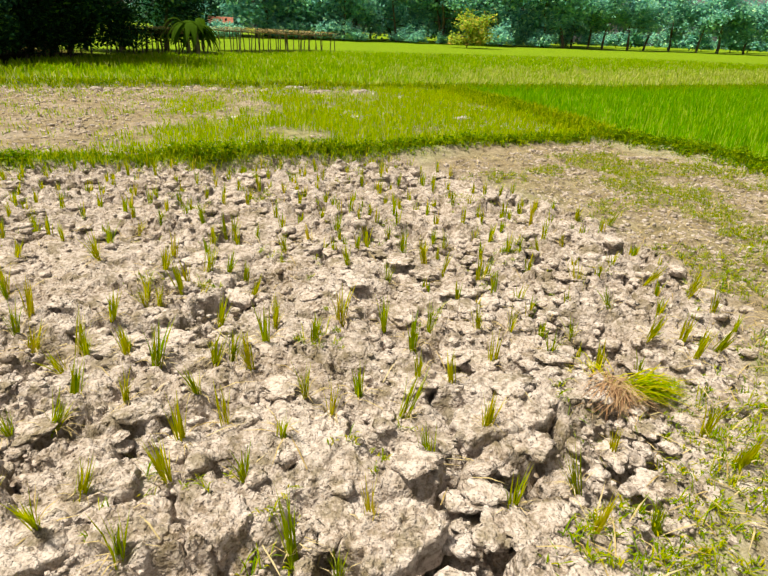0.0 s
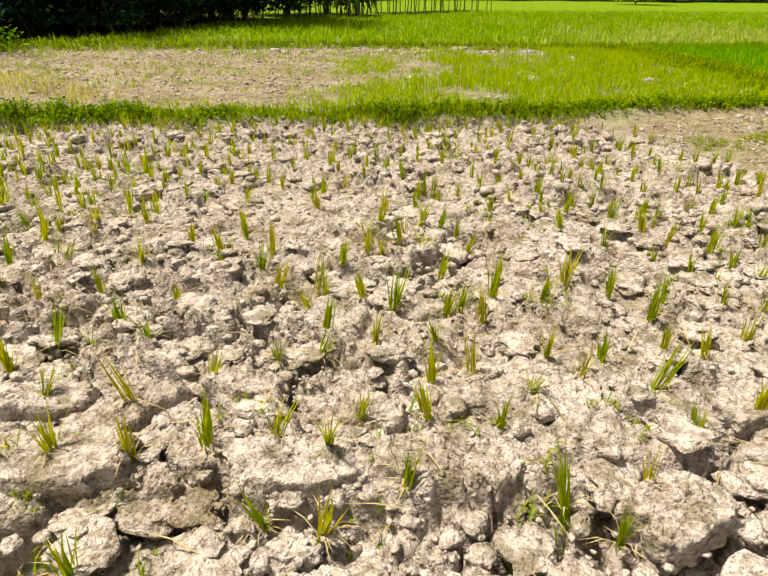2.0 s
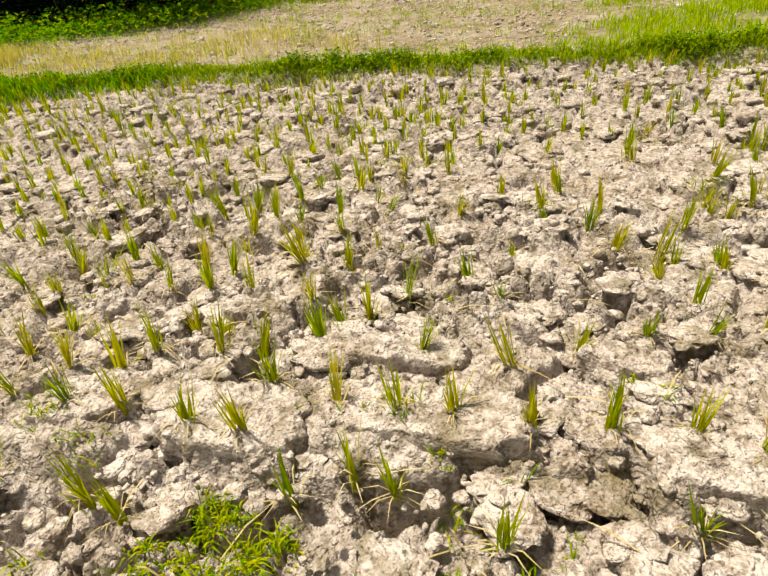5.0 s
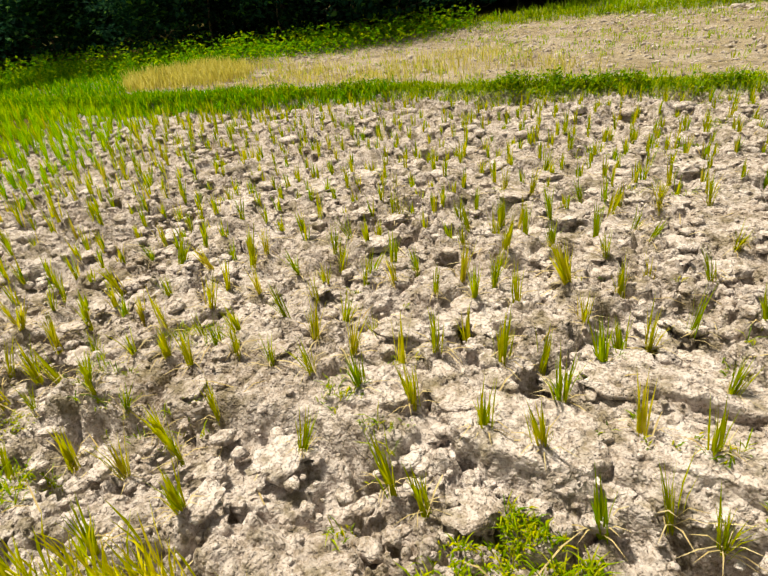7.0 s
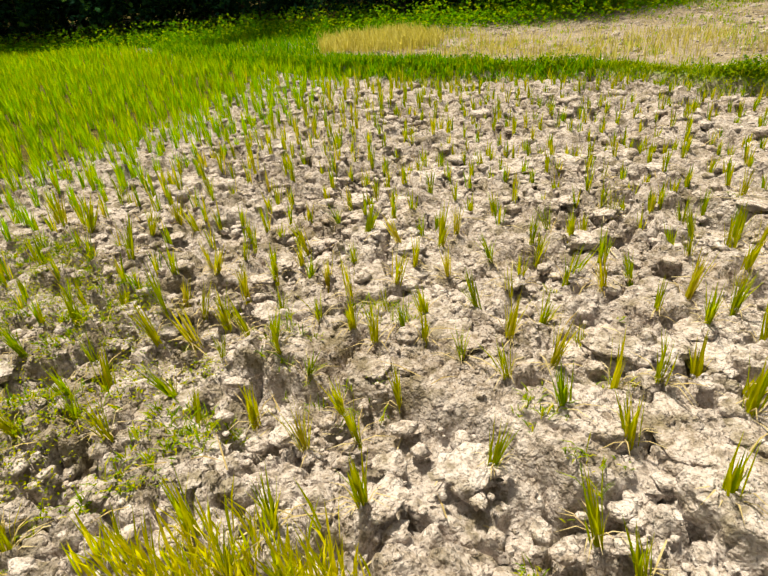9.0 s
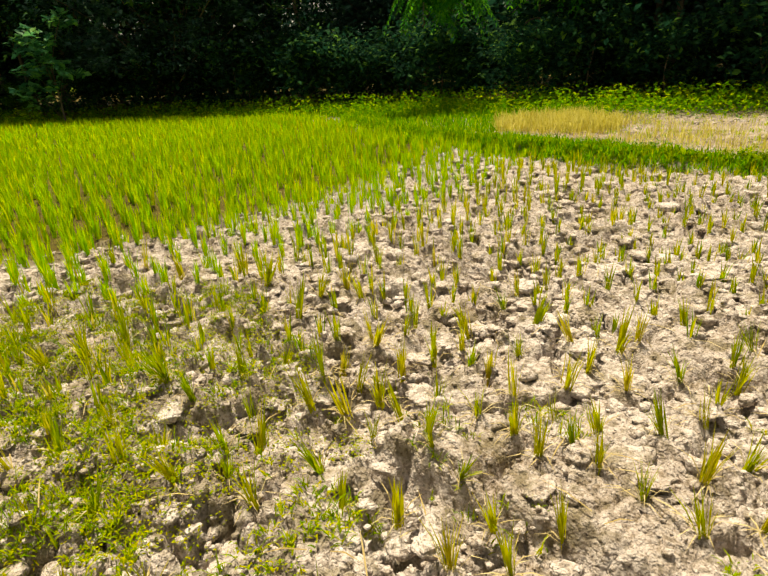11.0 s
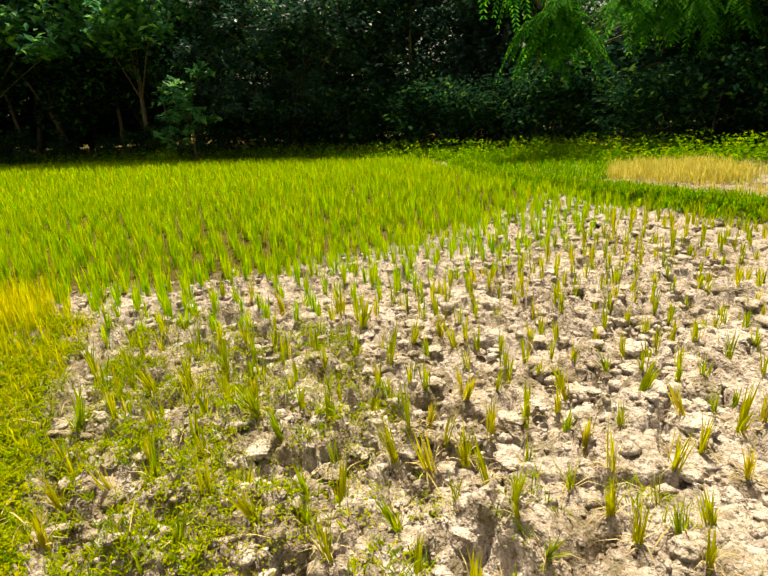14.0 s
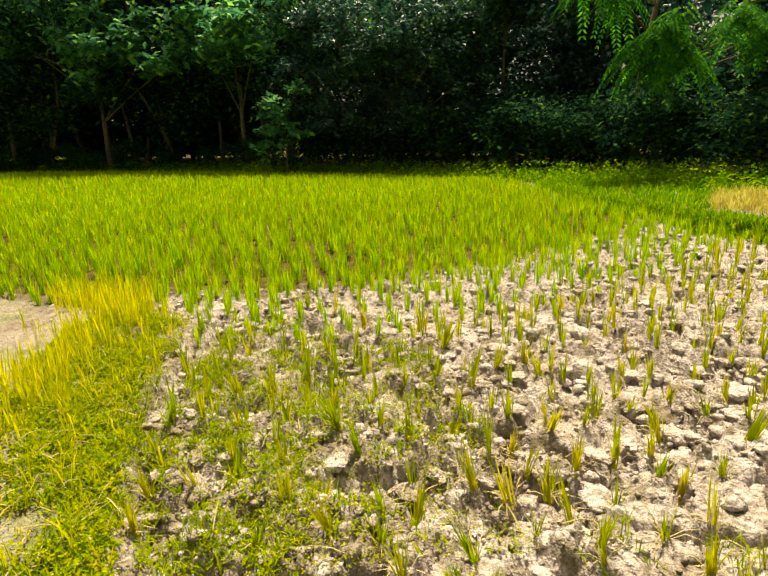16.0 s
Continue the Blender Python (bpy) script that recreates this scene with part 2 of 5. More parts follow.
def clay_nodes(n, l):
    """Dry pale clay, stained and crumbly: its colour and its relief."""
    place = n.new("ShaderNodeNewGeometry").outputs["Position"]
    big = node(n, "ShaderNodeTexNoise", Scale=1.9, Detail=6.0, Roughness=0.62)
    fine = node(n, "ShaderNodeTexNoise", Scale=26.0, Detail=6.0, Roughness=0.64)
    stain = node(n, "ShaderNodeTexNoise", Scale=5.5, Detail=7.0, Roughness=0.68)
    for t in (big, fine, stain):
        l.new(place, t.inputs["Vector"])
    a = ramp(n, [(0.32, (0.24, 0.18, 0.13)), (0.46, (0.51, 0.435, 0.395)), (0.62, (0.64, 0.57, 0.55))])
    # dark stops fall on the relief's low points, painting shade between crumbs
    b = ramp(n, [(0.35, (0.07, 0.05, 0.03)), (0.42, (0.24, 0.185, 0.13)), (0.47, (0.53, 0.455, 0.415)), (0.57, (0.69, 0.62, 0.60))])
    l.new(big.outputs["Fac"], a.inputs["Fac"])
    l.new(fine.outputs["Fac"], b.inputs["Fac"])
    half = n.new("ShaderNodeValue")
    half.outputs[0].default_value = 0.52
    c = mixed(n, l, half.outputs[0], a.outputs["Color"], b.outputs["Color"])
    # brown and olive stains of dried mud and algae
    mud = ramp(n, [(0.51, (0, 0, 0)), (0.62, (0.72, 0.72, 0.72))])
    # more of it in the damp corner where the weeds come up
    apart = n.new("ShaderNodeVectorMath")
    apart.operation = "DISTANCE"
    apart.inputs[1].default_value = (-7.5, 3.1, 0)
    l.new(place, apart.inputs[0])
    damp_and_shade = n.new("ShaderNodeMapRange")
    for key, v in (("From Min", 2.1), ("From Max", 0.8), ("To Min", 0.0), ("To Max", 0.07)):
        damp_and_shade.inputs[key].default_value = v
    l.new(apart.outputs["Value"], damp_and_shade.inputs["Value"])
    more = n.new("ShaderNodeMath")
    l.new(stain.outputs["Fac"], more.inputs[0])
    l.new(damp_and_shade.outputs["Result"], more.inputs[1])
    l.new(more.outputs[0], mud.inputs["Fac"])
    tone = n.new("ShaderNodeRGB")
    tone.outputs[0].default_value = (0.19, 0.155, 0.085, 1)
    c = mixed(n, l, mud.outputs["Color"], c, tone.outputs[0])
    pit = node(n, "ShaderNodeTexNoise", Scale=62.0, Detail=4.0, Roughness=0.7)
    l.new(place, pit.inputs["Vector"])
    grain = ramp(n, [(0.34, (0.52, 0.47, 0.42)), (0.42, (0.92, 0.91, 0.90)), (0.56, (1.0, 1.0, 1.0))])
    l.new(pit.outputs["Fac"], grain.inputs["Fac"])
    speck = n.new("ShaderNodeMix")
    speck.data_type, speck.blend_type = "RGBA", "MULTIPLY"
    speck.inputs["Factor"].default_value = 1.0
    l.new(c, speck.inputs["A"])
    l.new(grain.outputs["Color"], speck.inputs["B"])
    c = speck.outputs["Result"]
    bump = node(n, "ShaderNodeBump", Strength=0.75, Distance=0.018)
    l.new(fine.outputs["Fac"], bump.inputs["Height"])
    nodule = node(n, "ShaderNodeTexVoronoi", Scale=26.0, Detail=2.0, Roughness=0.6)
    l.new(place, nodule.inputs["Vector"])
    lumps = node(n, "ShaderNodeBump", Strength=0.85, Distance=0.016)
    lumps.invert = True
    l.new(nodule.outputs["Distance"], lumps.inputs["Height"])
    l.new(lumps.outputs["Normal"], bump.inputs["Normal"])
    bead = node(n, "ShaderNodeTexVoronoi", Scale=58.0, Detail=1.0, Roughness=0.5)
    l.new(place, bead.inputs["Vector"])
    beads = node(n, "ShaderNodeBump", Strength=0.55, Distance=0.008)
    beads.invert = True
    l.new(bead.outputs["Distance"], beads.inputs["Height"])
    l.new(bump.outputs["Normal"], beads.inputs["Normal"])
    bump = beads
    tiny = node(n, "ShaderNodeTexNoise", Scale=110.0, Detail=3.0, Roughness=0.6)
    l.new(place, tiny.inputs["Vector"])
    bump2 = node(n, "ShaderNodeBump", Strength=0.55, Distance=0.006)
    l.new(tiny.outputs["Fac"], bump2.inputs["Height"])
    l.new(bump.outputs["Normal"], bump2.inputs["Normal"])
    bump = bump2
    return c, bump.outputs["Normal"], place


def ground_material():
    m, n, l, b = material("ground", 0.95, 0.15)
    clay, normal, co = clay_nodes(n, l)
    patch = node(n, "ShaderNodeTexNoise", Scale=6.0, Detail=8.0, Roughness=0.72)
    l.new(co, patch.inputs["Vector"])
    straw = ramp(n, [(0.34, (0.10, 0.078, 0.045)), (0.48, (0.25, 0.20, 0.13)), (0.64, (0.36, 0.305, 0.215))])
    green = ramp(n, [(0.3, (0.08, 0.14, 0.004)), (0.5, (0.15, 0.26, 0.004)), (0.7, (0.26, 0.34, 0.008))])
    l.new(patch.outputs["Fac"], straw.inputs["Fac"])
    l.new(patch.outputs["Fac"], green.inputs["Fac"])
    # dark brown floor of the wood, laid under the dense rice too
    dark_floor = ramp(n, [(0.3, (0.050, 0.040, 0.006)), (0.7, (0.13, 0.10, 0.012))])
    l.new(patch.outputs["Fac"], dark_floor.inputs["Fac"])
    # damp clay tone, darkened further to stand in for shade between the clods
    damp_and_shade = node(n, "ShaderNodeTexNoise", Scale=11.0, Detail=5.0, Roughness=0.7)
    l.new(co, damp_and_shade.inputs["Vector"])
    gap_shade = ramp(n, [(0.36, (0.25, 0.25, 0.25)), (0.52, (0.72, 0.72, 0.72)), (0.64, (0.95, 0.95, 0.95))])
    l.new(damp_and_shade.outputs["Fac"], gap_shade.inputs["Fac"])
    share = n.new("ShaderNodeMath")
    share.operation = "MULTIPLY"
    l.new(gap_shade.outputs["Color"], share.inputs[0])
    l.new(attribute(n, "damp_and_shade"), share.inputs[1])
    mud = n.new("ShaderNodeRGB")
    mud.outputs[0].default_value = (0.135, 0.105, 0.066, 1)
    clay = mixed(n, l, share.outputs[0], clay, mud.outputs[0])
    c = mixed(n, l, attribute(n, "straw"), clay, straw.outputs["Color"])
    c = mixed(n, l, attribute(n, "green"), c, green.outputs["Color"])
    c = mixed(n, l, attribute(n, "dark_floor"), c, dark_floor.outputs["Color"])
    l.new(c, b.inputs["Base Color"])
    l.new(normal, b.inputs["Normal"])
    return m


def clod_material():
    m, n, l, b = material("clay_clod", 0.95, 0.15)
    clay, normal, co = clay_nodes(n, l)
    l.new(clay, b.inputs["Base Color"])
    l.new(normal, b.inputs["Normal"])
    return m


def leaf_material(name, stops, by_object=False, through=0.35, rough=0.8, spec=0.04):
    """Leaves and blades, each with a colour of its own; light shines through a little."""
    m, n, l, b = material(name, rough, spec)
    if by_object:
        pick = n.new("ShaderNodeObjectInfo").outputs["Random"]
        isle = n.new("ShaderNodeNewGeometry").outputs["Random Per Island"]
        add = n.new("ShaderNodeMath")
        add.operation = "MULTIPLY_ADD"
        l.new(pick, add.inputs[0])
        add.inputs[1].default_value = 0.55
        sc = n.new("ShaderNodeMath")
        sc.operation = "MULTIPLY"
        sc.inputs[1].default_value = 0.45
        l.new(isle, sc.inputs[0])
        l.new(sc.outputs[0], add.inputs[2])
        fac = add.outputs[0]
    else:
        fac = n.new("ShaderNodeNewGeometry").outputs["Random Per Island"]
    r = ramp(n, stops)
    l.new(fac, r.inputs["Fac"])
    co = n.new("ShaderNodeTexCoord")
    t = node(n, "ShaderNodeTexNoise", Scale=25.0, Detail=2.0)
    l.new(co.outputs["Object"], t.inputs["Vector"])
    hsv = n.new("ShaderNodeHueSaturation")
    mp = n.new("ShaderNodeMapRange")
    mp.inputs["To Min"].default_value, mp.inputs["To Max"].default_value = 0.7, 1.3
    l.new(t.outputs["Fac"], mp.inputs["Value"])
    l.new(mp.outputs["Result"], hsv.inputs["Value"])
    l.new(r.outputs["Color"], hsv.inputs["Color"])
    l.new(hsv.outputs["Color"], b.inputs["Base Color"])
    tr = n.new("ShaderNodeBsdfTranslucent")
    l.new(hsv.outputs["Color"], tr.inputs["Color"])
    mix = n.new("ShaderNodeMixShader")
    mix.inputs["Fac"].default_value = through
    l.new(b.outputs[0], mix.inputs[1])
    l.new(tr.outputs[0], mix.inputs[2])
    l.new(mix.outputs[0], n["Material Output"].inputs["Surface"])
    return m


def bark_material(name, dark, light, scale=9.0):
    m, n, l, b = material(name, 0.9, 0.2)
    co = n.new("ShaderNodeTexCoord")
    mp = n.new("ShaderNodeMapping")
    mp.inputs["Scale"].default_value = (1, 1, 0.25)
    t = node(n, "ShaderNodeTexNoise", Scale=scale, Detail=6.0, Roughness=0.7)
    l.new(co.outputs["Object"], mp.inputs["Vector"])
    l.new(mp.outputs[0], t.inputs["Vector"])
    r = ramp(n, [(0.3, dark), (0.7, light)])
    l.new(t.outputs["Fac"], r.inputs["Fac"])
    l.new(r.outputs["Color"], b.inputs["Base Color"])
    bp = node(n, "ShaderNodeBump", Strength=0.6, Distance=0.02)
    l.new(t.outputs["Fac"], bp.inputs["Height"])
    l.new(bp.outputs["Normal"], b.inputs["Normal"])
    return m


GROUND = ground_material()
CLAY = clod_material()
RICE = leaf_material("rice_blade", [(0.0, (0.163, 0.330, 0.001)), (0.4, (0.344, 0.427, 0.003)), (0.8, (0.535, 0.505, 0.007)), (1.0, (0.611, 0.485, 0.064))], True, 0.5)
RICE_MANY = leaf_material("rice_blades", [(0.0, (0.182, 0.456, 0.001)), (0.5, (0.376, 0.584, 0.001)), (0.92, (0.568, 0.650, 0.002)), (1.0, (0.609, 0.477, 0.017))], False, 0.5)
DRY = leaf_material("dry_leaf", [(0.0, (0.340, 0.249, 0.097)), (0.6, (0.510, 0.406, 0.202)), (1.0, (0.595, 0.506, 0.307))], False, 0.2)
YELLOW = leaf_material("yellow_grass", [(0.0, (0.405, 0.484, 0.004)), (0.5, (0.665, 0.631, 0.004)), (1.0, (0.770, 0.673, 0.035))], False, 0.5)
STRAW = leaf_material("straw_grass", [(0.0, (0.480, 0.417, 0.055)), (0.5, (0.633, 0.567, 0.125)), (1.0, (0.710, 0.666, 0.224))], False, 0.4)
WEED = leaf_material("weed_leaf", [(0.0, (0.092, 0.194, 0.002)), (0.5, (0.229, 0.311, 0.004)), (1.0, (0.478, 0.437, 0.005))], False, 0.4)
GRASS = leaf_material("bank_grass", [(0.0, (0.107, 0.231, 0.002)), (0.5, (0.257, 0.360, 0.004)), (1.0, (0.448, 0.462, 0.017))], False, 0.45)
FIELD = leaf_material("field_grass", [(0.0, (0.157, 0.336, 0.002)), (0.6, (0.282, 0.448, 0.004)), (1.0, (0.415, 0.508, 0.017))], False, 0.45)
MEADOW = leaf_material("meadow_grass", [(0.0, (0.216, 0.389, 0.002)), (0.6, (0.365, 0.499, 0.004)), (1.0, (0.515, 0.555, 0.017))], False, 0.5)
PALE = leaf_material("pale_grass", [(0.0, (0.315, 0.416, 0.024)), (0.5, (0.448, 0.499, 0.082)), (1.0, (0.564, 0.574, 0.228))], False, 0.45)
# the wood's deep shade and few bright highlights are put into these colours
LEAF_SHADED = leaf_material("shaded_tree_leaf", [(0.0, (0.006, 0.035, 0.021)), (0.5, (0.013, 0.062, 0.033)), (0.85, (0.037, 0.118, 0.042)), (1.0, (0.141, 0.308, 0.038))], False, 0.4)
# brightened leaf colour stands in for light on the outer clumps
LEAF_OUTER_LIT = leaf_material("lit_outer_leaf", [(0.0, (0.029, 0.150, 0.084)), (0.5, (0.079, 0.292, 0.128)), (0.85, (0.174, 0.476, 0.141)), (1.0, (0.347, 0.740, 0.141))], False, 0.45, 0.55, 0.2)
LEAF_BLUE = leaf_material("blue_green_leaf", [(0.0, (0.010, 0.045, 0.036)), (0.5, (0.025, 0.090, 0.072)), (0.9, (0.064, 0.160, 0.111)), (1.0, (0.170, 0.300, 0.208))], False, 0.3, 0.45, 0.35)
LEAF_LIGHT = leaf_material("shrub_leaf", [(0.0, (0.018, 0.065, 0.010)), (0.6, (0.048, 0.135, 0.014)), (1.0, (0.17, 0.30, 0.016))], False, 0.45)
RICE_ROWS = leaf_material("rice_row_blades", [(0.0, (0.163, 0.330, 0.001)), (0.4, (0.362, 0.437, 0.003)), (0.8, (0.553, 0.524, 0.007)), (1.0, (0.630, 0.505, 0.064))], False, 0.5)
FEATHER = leaf_material("feathery_leaf", [(0.0, (0.016, 0.133, 0.015)), (0.6, (0.042, 0.237, 0.020)), (1.0, (0.126, 0.397, 0.016))], False, 0.55)
CROP = leaf_material("crop_blades", [(0.0, (0.107, 0.342, 0.001)), (0.6, (0.190, 0.436, 0.002)), (1.0, (0.299, 0.487, 0.004))], False, 0.5)
# distance haze is mixed into these pale blue-green leaf colours
LEAF_FAR_HAZY = leaf_material("hazy_far_leaf", [(0.0, (0.109, 0.334, 0.321)), (0.5, (0.209, 0.527, 0.454)), (0.9, (0.364, 0.755, 0.510)), (1.0, (0.619, 0.900, 0.529))], False, 0.35, 0.7)
LEAF_OLIVE = leaf_material("olive_leaf", [(0.0, (0.196, 0.345, 0.050)), (0.65, (0.449, 0.574, 0.078)), (1.0, (0.809, 0.545, 0.137))], False, 0.35, 0.7)
LIME = leaf_material("lime_leaf", [(0.0, (0.066, 0.222, 0.002)), (0.6, (0.149, 0.343, 0.004)), (1.0, (0.415, 0.499, 0.005))], False, 0.5)
CLOVER = leaf_material("clover_leaf", [(0.0, (0.179, 0.283, 0.002)), (0.5, (0.329, 0.377, 0.004)), (1.0, (0.464, 0.440, 0.005))], False, 0.45)
BANK_LEAF = leaf_material("bank_leaf", [(0.0, (0.041, 0.129, 0.004)), (0.5, (0.133, 0.268, 0.004)), (1.0, (0.332, 0.426, 0.005))], False, 0.4)
# leaf colour darkened for the shade this plant stands in
LEAF_BROAD = leaf_material("shaded_broad_leaf", [(0.0, (0.024, 0.075, 0.005)), (1.0, (0.082, 0.170, 0.008))], False, 0.5)
BARK = bark_material("bark", (0.05, 0.04, 0.028), (0.21, 0.17, 0.12))
POLE = bark_material("weathered_pole", (0.10, 0.085, 0.06), (0.30, 0.26, 0.20), 14)


# ---- mesh helpers ----
def mesh_from(name, verts, faces, mat, smooth_faces=False):
    """A mesh from an array of corners and arrays of faces (each array holds faces of one size)."""
    me = bpy.data.meshes.new(name)
    faces = [f for f in faces if len(f)]
    loops = np.concatenate([f.ravel() for f in faces]).astype(np.int32)
    sizes = np.concatenate([np.full(len(f), f.shape[1]) for f in faces])
    me.vertices.add(len(verts))
    me.vertices.foreach_set("co", np.ascontiguousarray(verts, np.float32).ravel())
    me.loops.add(len(loops))
    me.loops.foreach_set("vertex_index", loops)
    me.polygons.add(len(sizes))
    me.polygons.foreach_set("loop_start", np.concatenate([[0], np.cumsum(sizes)[:-1]]).astype(np.int32))
    me.polygons.foreach_set("use_smooth", np.full(len(sizes), smooth_faces))
    me.materials.append(mat)
    me.update(calc_edges=True)
    return me


def part(name, me, parent, label=""):
    ob = new(name, me)
    ob.parent = parent
    return tagged(ob, label)


def stuff(name, me, label, category):
    return tagged(new(name, me), label, category, kind="stuff")


def blades(roots, tall, lean, turn, wide, droop=0.35):
    """Narrow bent blades: corners and faces. tall, lean, turn and wide hold a number for each blade."""
    n = len(roots)
    out = np.stack([np.cos(turn), np.sin(turn), np.zeros(n)], 1)
    side = np.stack([-np.sin(turn), np.cos(turn), np.zeros(n)], 1) * (wide / 2)[:, None]
    up = np.array([0, 0, 1.0])
    mid = roots + up * (tall * 0.55)[:, None] + out * (lean * 0.45)[:, None]
    tip = roots + up * (tall * (1 - droop * np.minimum(lean / tall, 1.2)))[:, None] + out * lean[:, None]
    v = np.stack([roots - side * 0.7, roots + side * 0.7, mid + side, mid - side, tip], 1).reshape(-1, 3)
    b = np.arange(n)[:, None] * 5
    return v, [b + np.array([[0, 1, 2, 3]]), b + np.array([[3, 2, 4]])]


def joined(*lots):
    """Several lots of (corners, faces) as one."""
    vs, fs, at = [], [], 0
    for v, f in lots:
        vs.append(v)
        fs += [x + at for x in f]
        at += len(v)
    return np.concatenate(vs), fs


def tuft(roots, count, tall, spread, wide, lean, rng, base=0.02):
    """Blades in tufts at the given roots."""
    n = len(roots) * count
    at = np.repeat(roots, count, 0) + np.c_[rng.normal(0, base, (n, 2)), np.zeros(n)]
    k = np.repeat(np.broadcast_to(tall, len(roots)), count) * rng.uniform(0.55, 1.1, n)
    return blades(at, k, k * rng.uniform(0.05, spread, n) + lean, rng.uniform(0, 2 * math.pi, n), wide * rng.uniform(0.7, 1.3, n))


def leaves(centres, size, rng, flat=0.5, long=1.6):
    """Pointed folded leaves at the given places, turned every way; flat: how level they lie."""
    n = len(centres)
    turn, tip = rng.uniform(0, 2 * math.pi, n), rng.normal(-0.25, 0.5 * (1.2 - flat), n)
    ax = np.stack([np.cos(turn) * np.cos(tip), np.sin(turn) * np.cos(tip), np.sin(tip)], 1)
    side = np.cross(ax, [0, 0, 1.0]) + 0.6 * (1 - flat) * rng.normal(0, 1, (n, 3))
    side -= ax * (side * ax).sum(1, keepdims=True)
    side /= np.linalg.norm(side, axis=1, keepdims=True) + 1e-9
    s = (size * rng.uniform(0.6, 1.25, n))[:, None]
    nor = np.cross(side, ax)
    c = centres
    v = np.stack([c - ax * s * long / 2, c + side * s / 2 + nor * s * 0.12, c + ax * s * long / 2 - nor * s * 0.15, c - side * s / 2 + nor * s * 0.12], 1).reshape(-1, 3)
    b = np.arange(n)[:, None] * 4
    return v, [b + np.array([[0, 1, 2]]), b + np.array([[0, 2, 3]])]


def tube(points, radii, sides=7):
    """A bent, tapered limb."""
    points = np.asarray(points, float)
    ahead = np.gradient(points, axis=0)
    ahead /= np.linalg.norm(ahead, axis=1, keepdims=True) + 1e-9
    ref = np.where(np.abs(ahead[:, 2:3]) > 0.9, [[1.0, 0, 0]], [[0, 0, 1.0]])
    a = np.cross(ahead, ref)
    a /= np.linalg.norm(a, axis=1, keepdims=True)
    b = np.cross(ahead, a)
    t = np.arange(sides) * 2 * math.pi / sides
    v = points[:, None] + np.asarray(radii)[:, None, None] * (a[:, None] * np.cos(t)[:, None] + b[:, None] * np.sin(t)[:, None])
    k, j = np.meshgrid(np.arange(len(points) - 1), np.arange(sides), indexing="ij")
    q = np.stack([k * sides + j, k * sides + (j + 1) % sides, (k + 1) * sides + (j + 1) % sides, (k + 1) * sides + j], -1).reshape(-1, 4)
    return v.reshape(-1, 3), [q]


def scattered(ring, gap, rng, jitter=0.5, keep=None):
    """Places strewn over an area at about the given gap, on the ground."""
    r = np.array(ring)
    (x0, y0), (x1, y1) = r.min(0), r.max(0)
    gx, gy = np.meshgrid(np.arange(x0, x1, gap), np.arange(y0, y1, gap))
    x = gx.ravel() + rng.uniform(-jitter, jitter, gx.size) * gap
    y = gy.ravel() + rng.uniform(-jitter, jitter, gx.size) * gap
    ok = inside(x, y, list(ring)) > 0
    if keep is not None:
        ok &= keep(x, y)
    x, y = x[ok], y[ok]
    return np.c_[x, y, soil_top(x, y)]


def along(line, width, count, rng):
    """Places strewn along a bank."""
    p = np.array(line, float)
    seg = np.hypot(*np.diff(p, axis=0).T)
    at = np.r_[0, np.cumsum(seg)]
    t = rng.uniform(0, at[-1], count)
    x, y = np.interp(t, at, p[:, 0]) + rng.normal(0, width, count), np.interp(t, at, p[:, 1]) + rng.normal(0, width, count)
    return np.c_[x, y, height(x, y)]


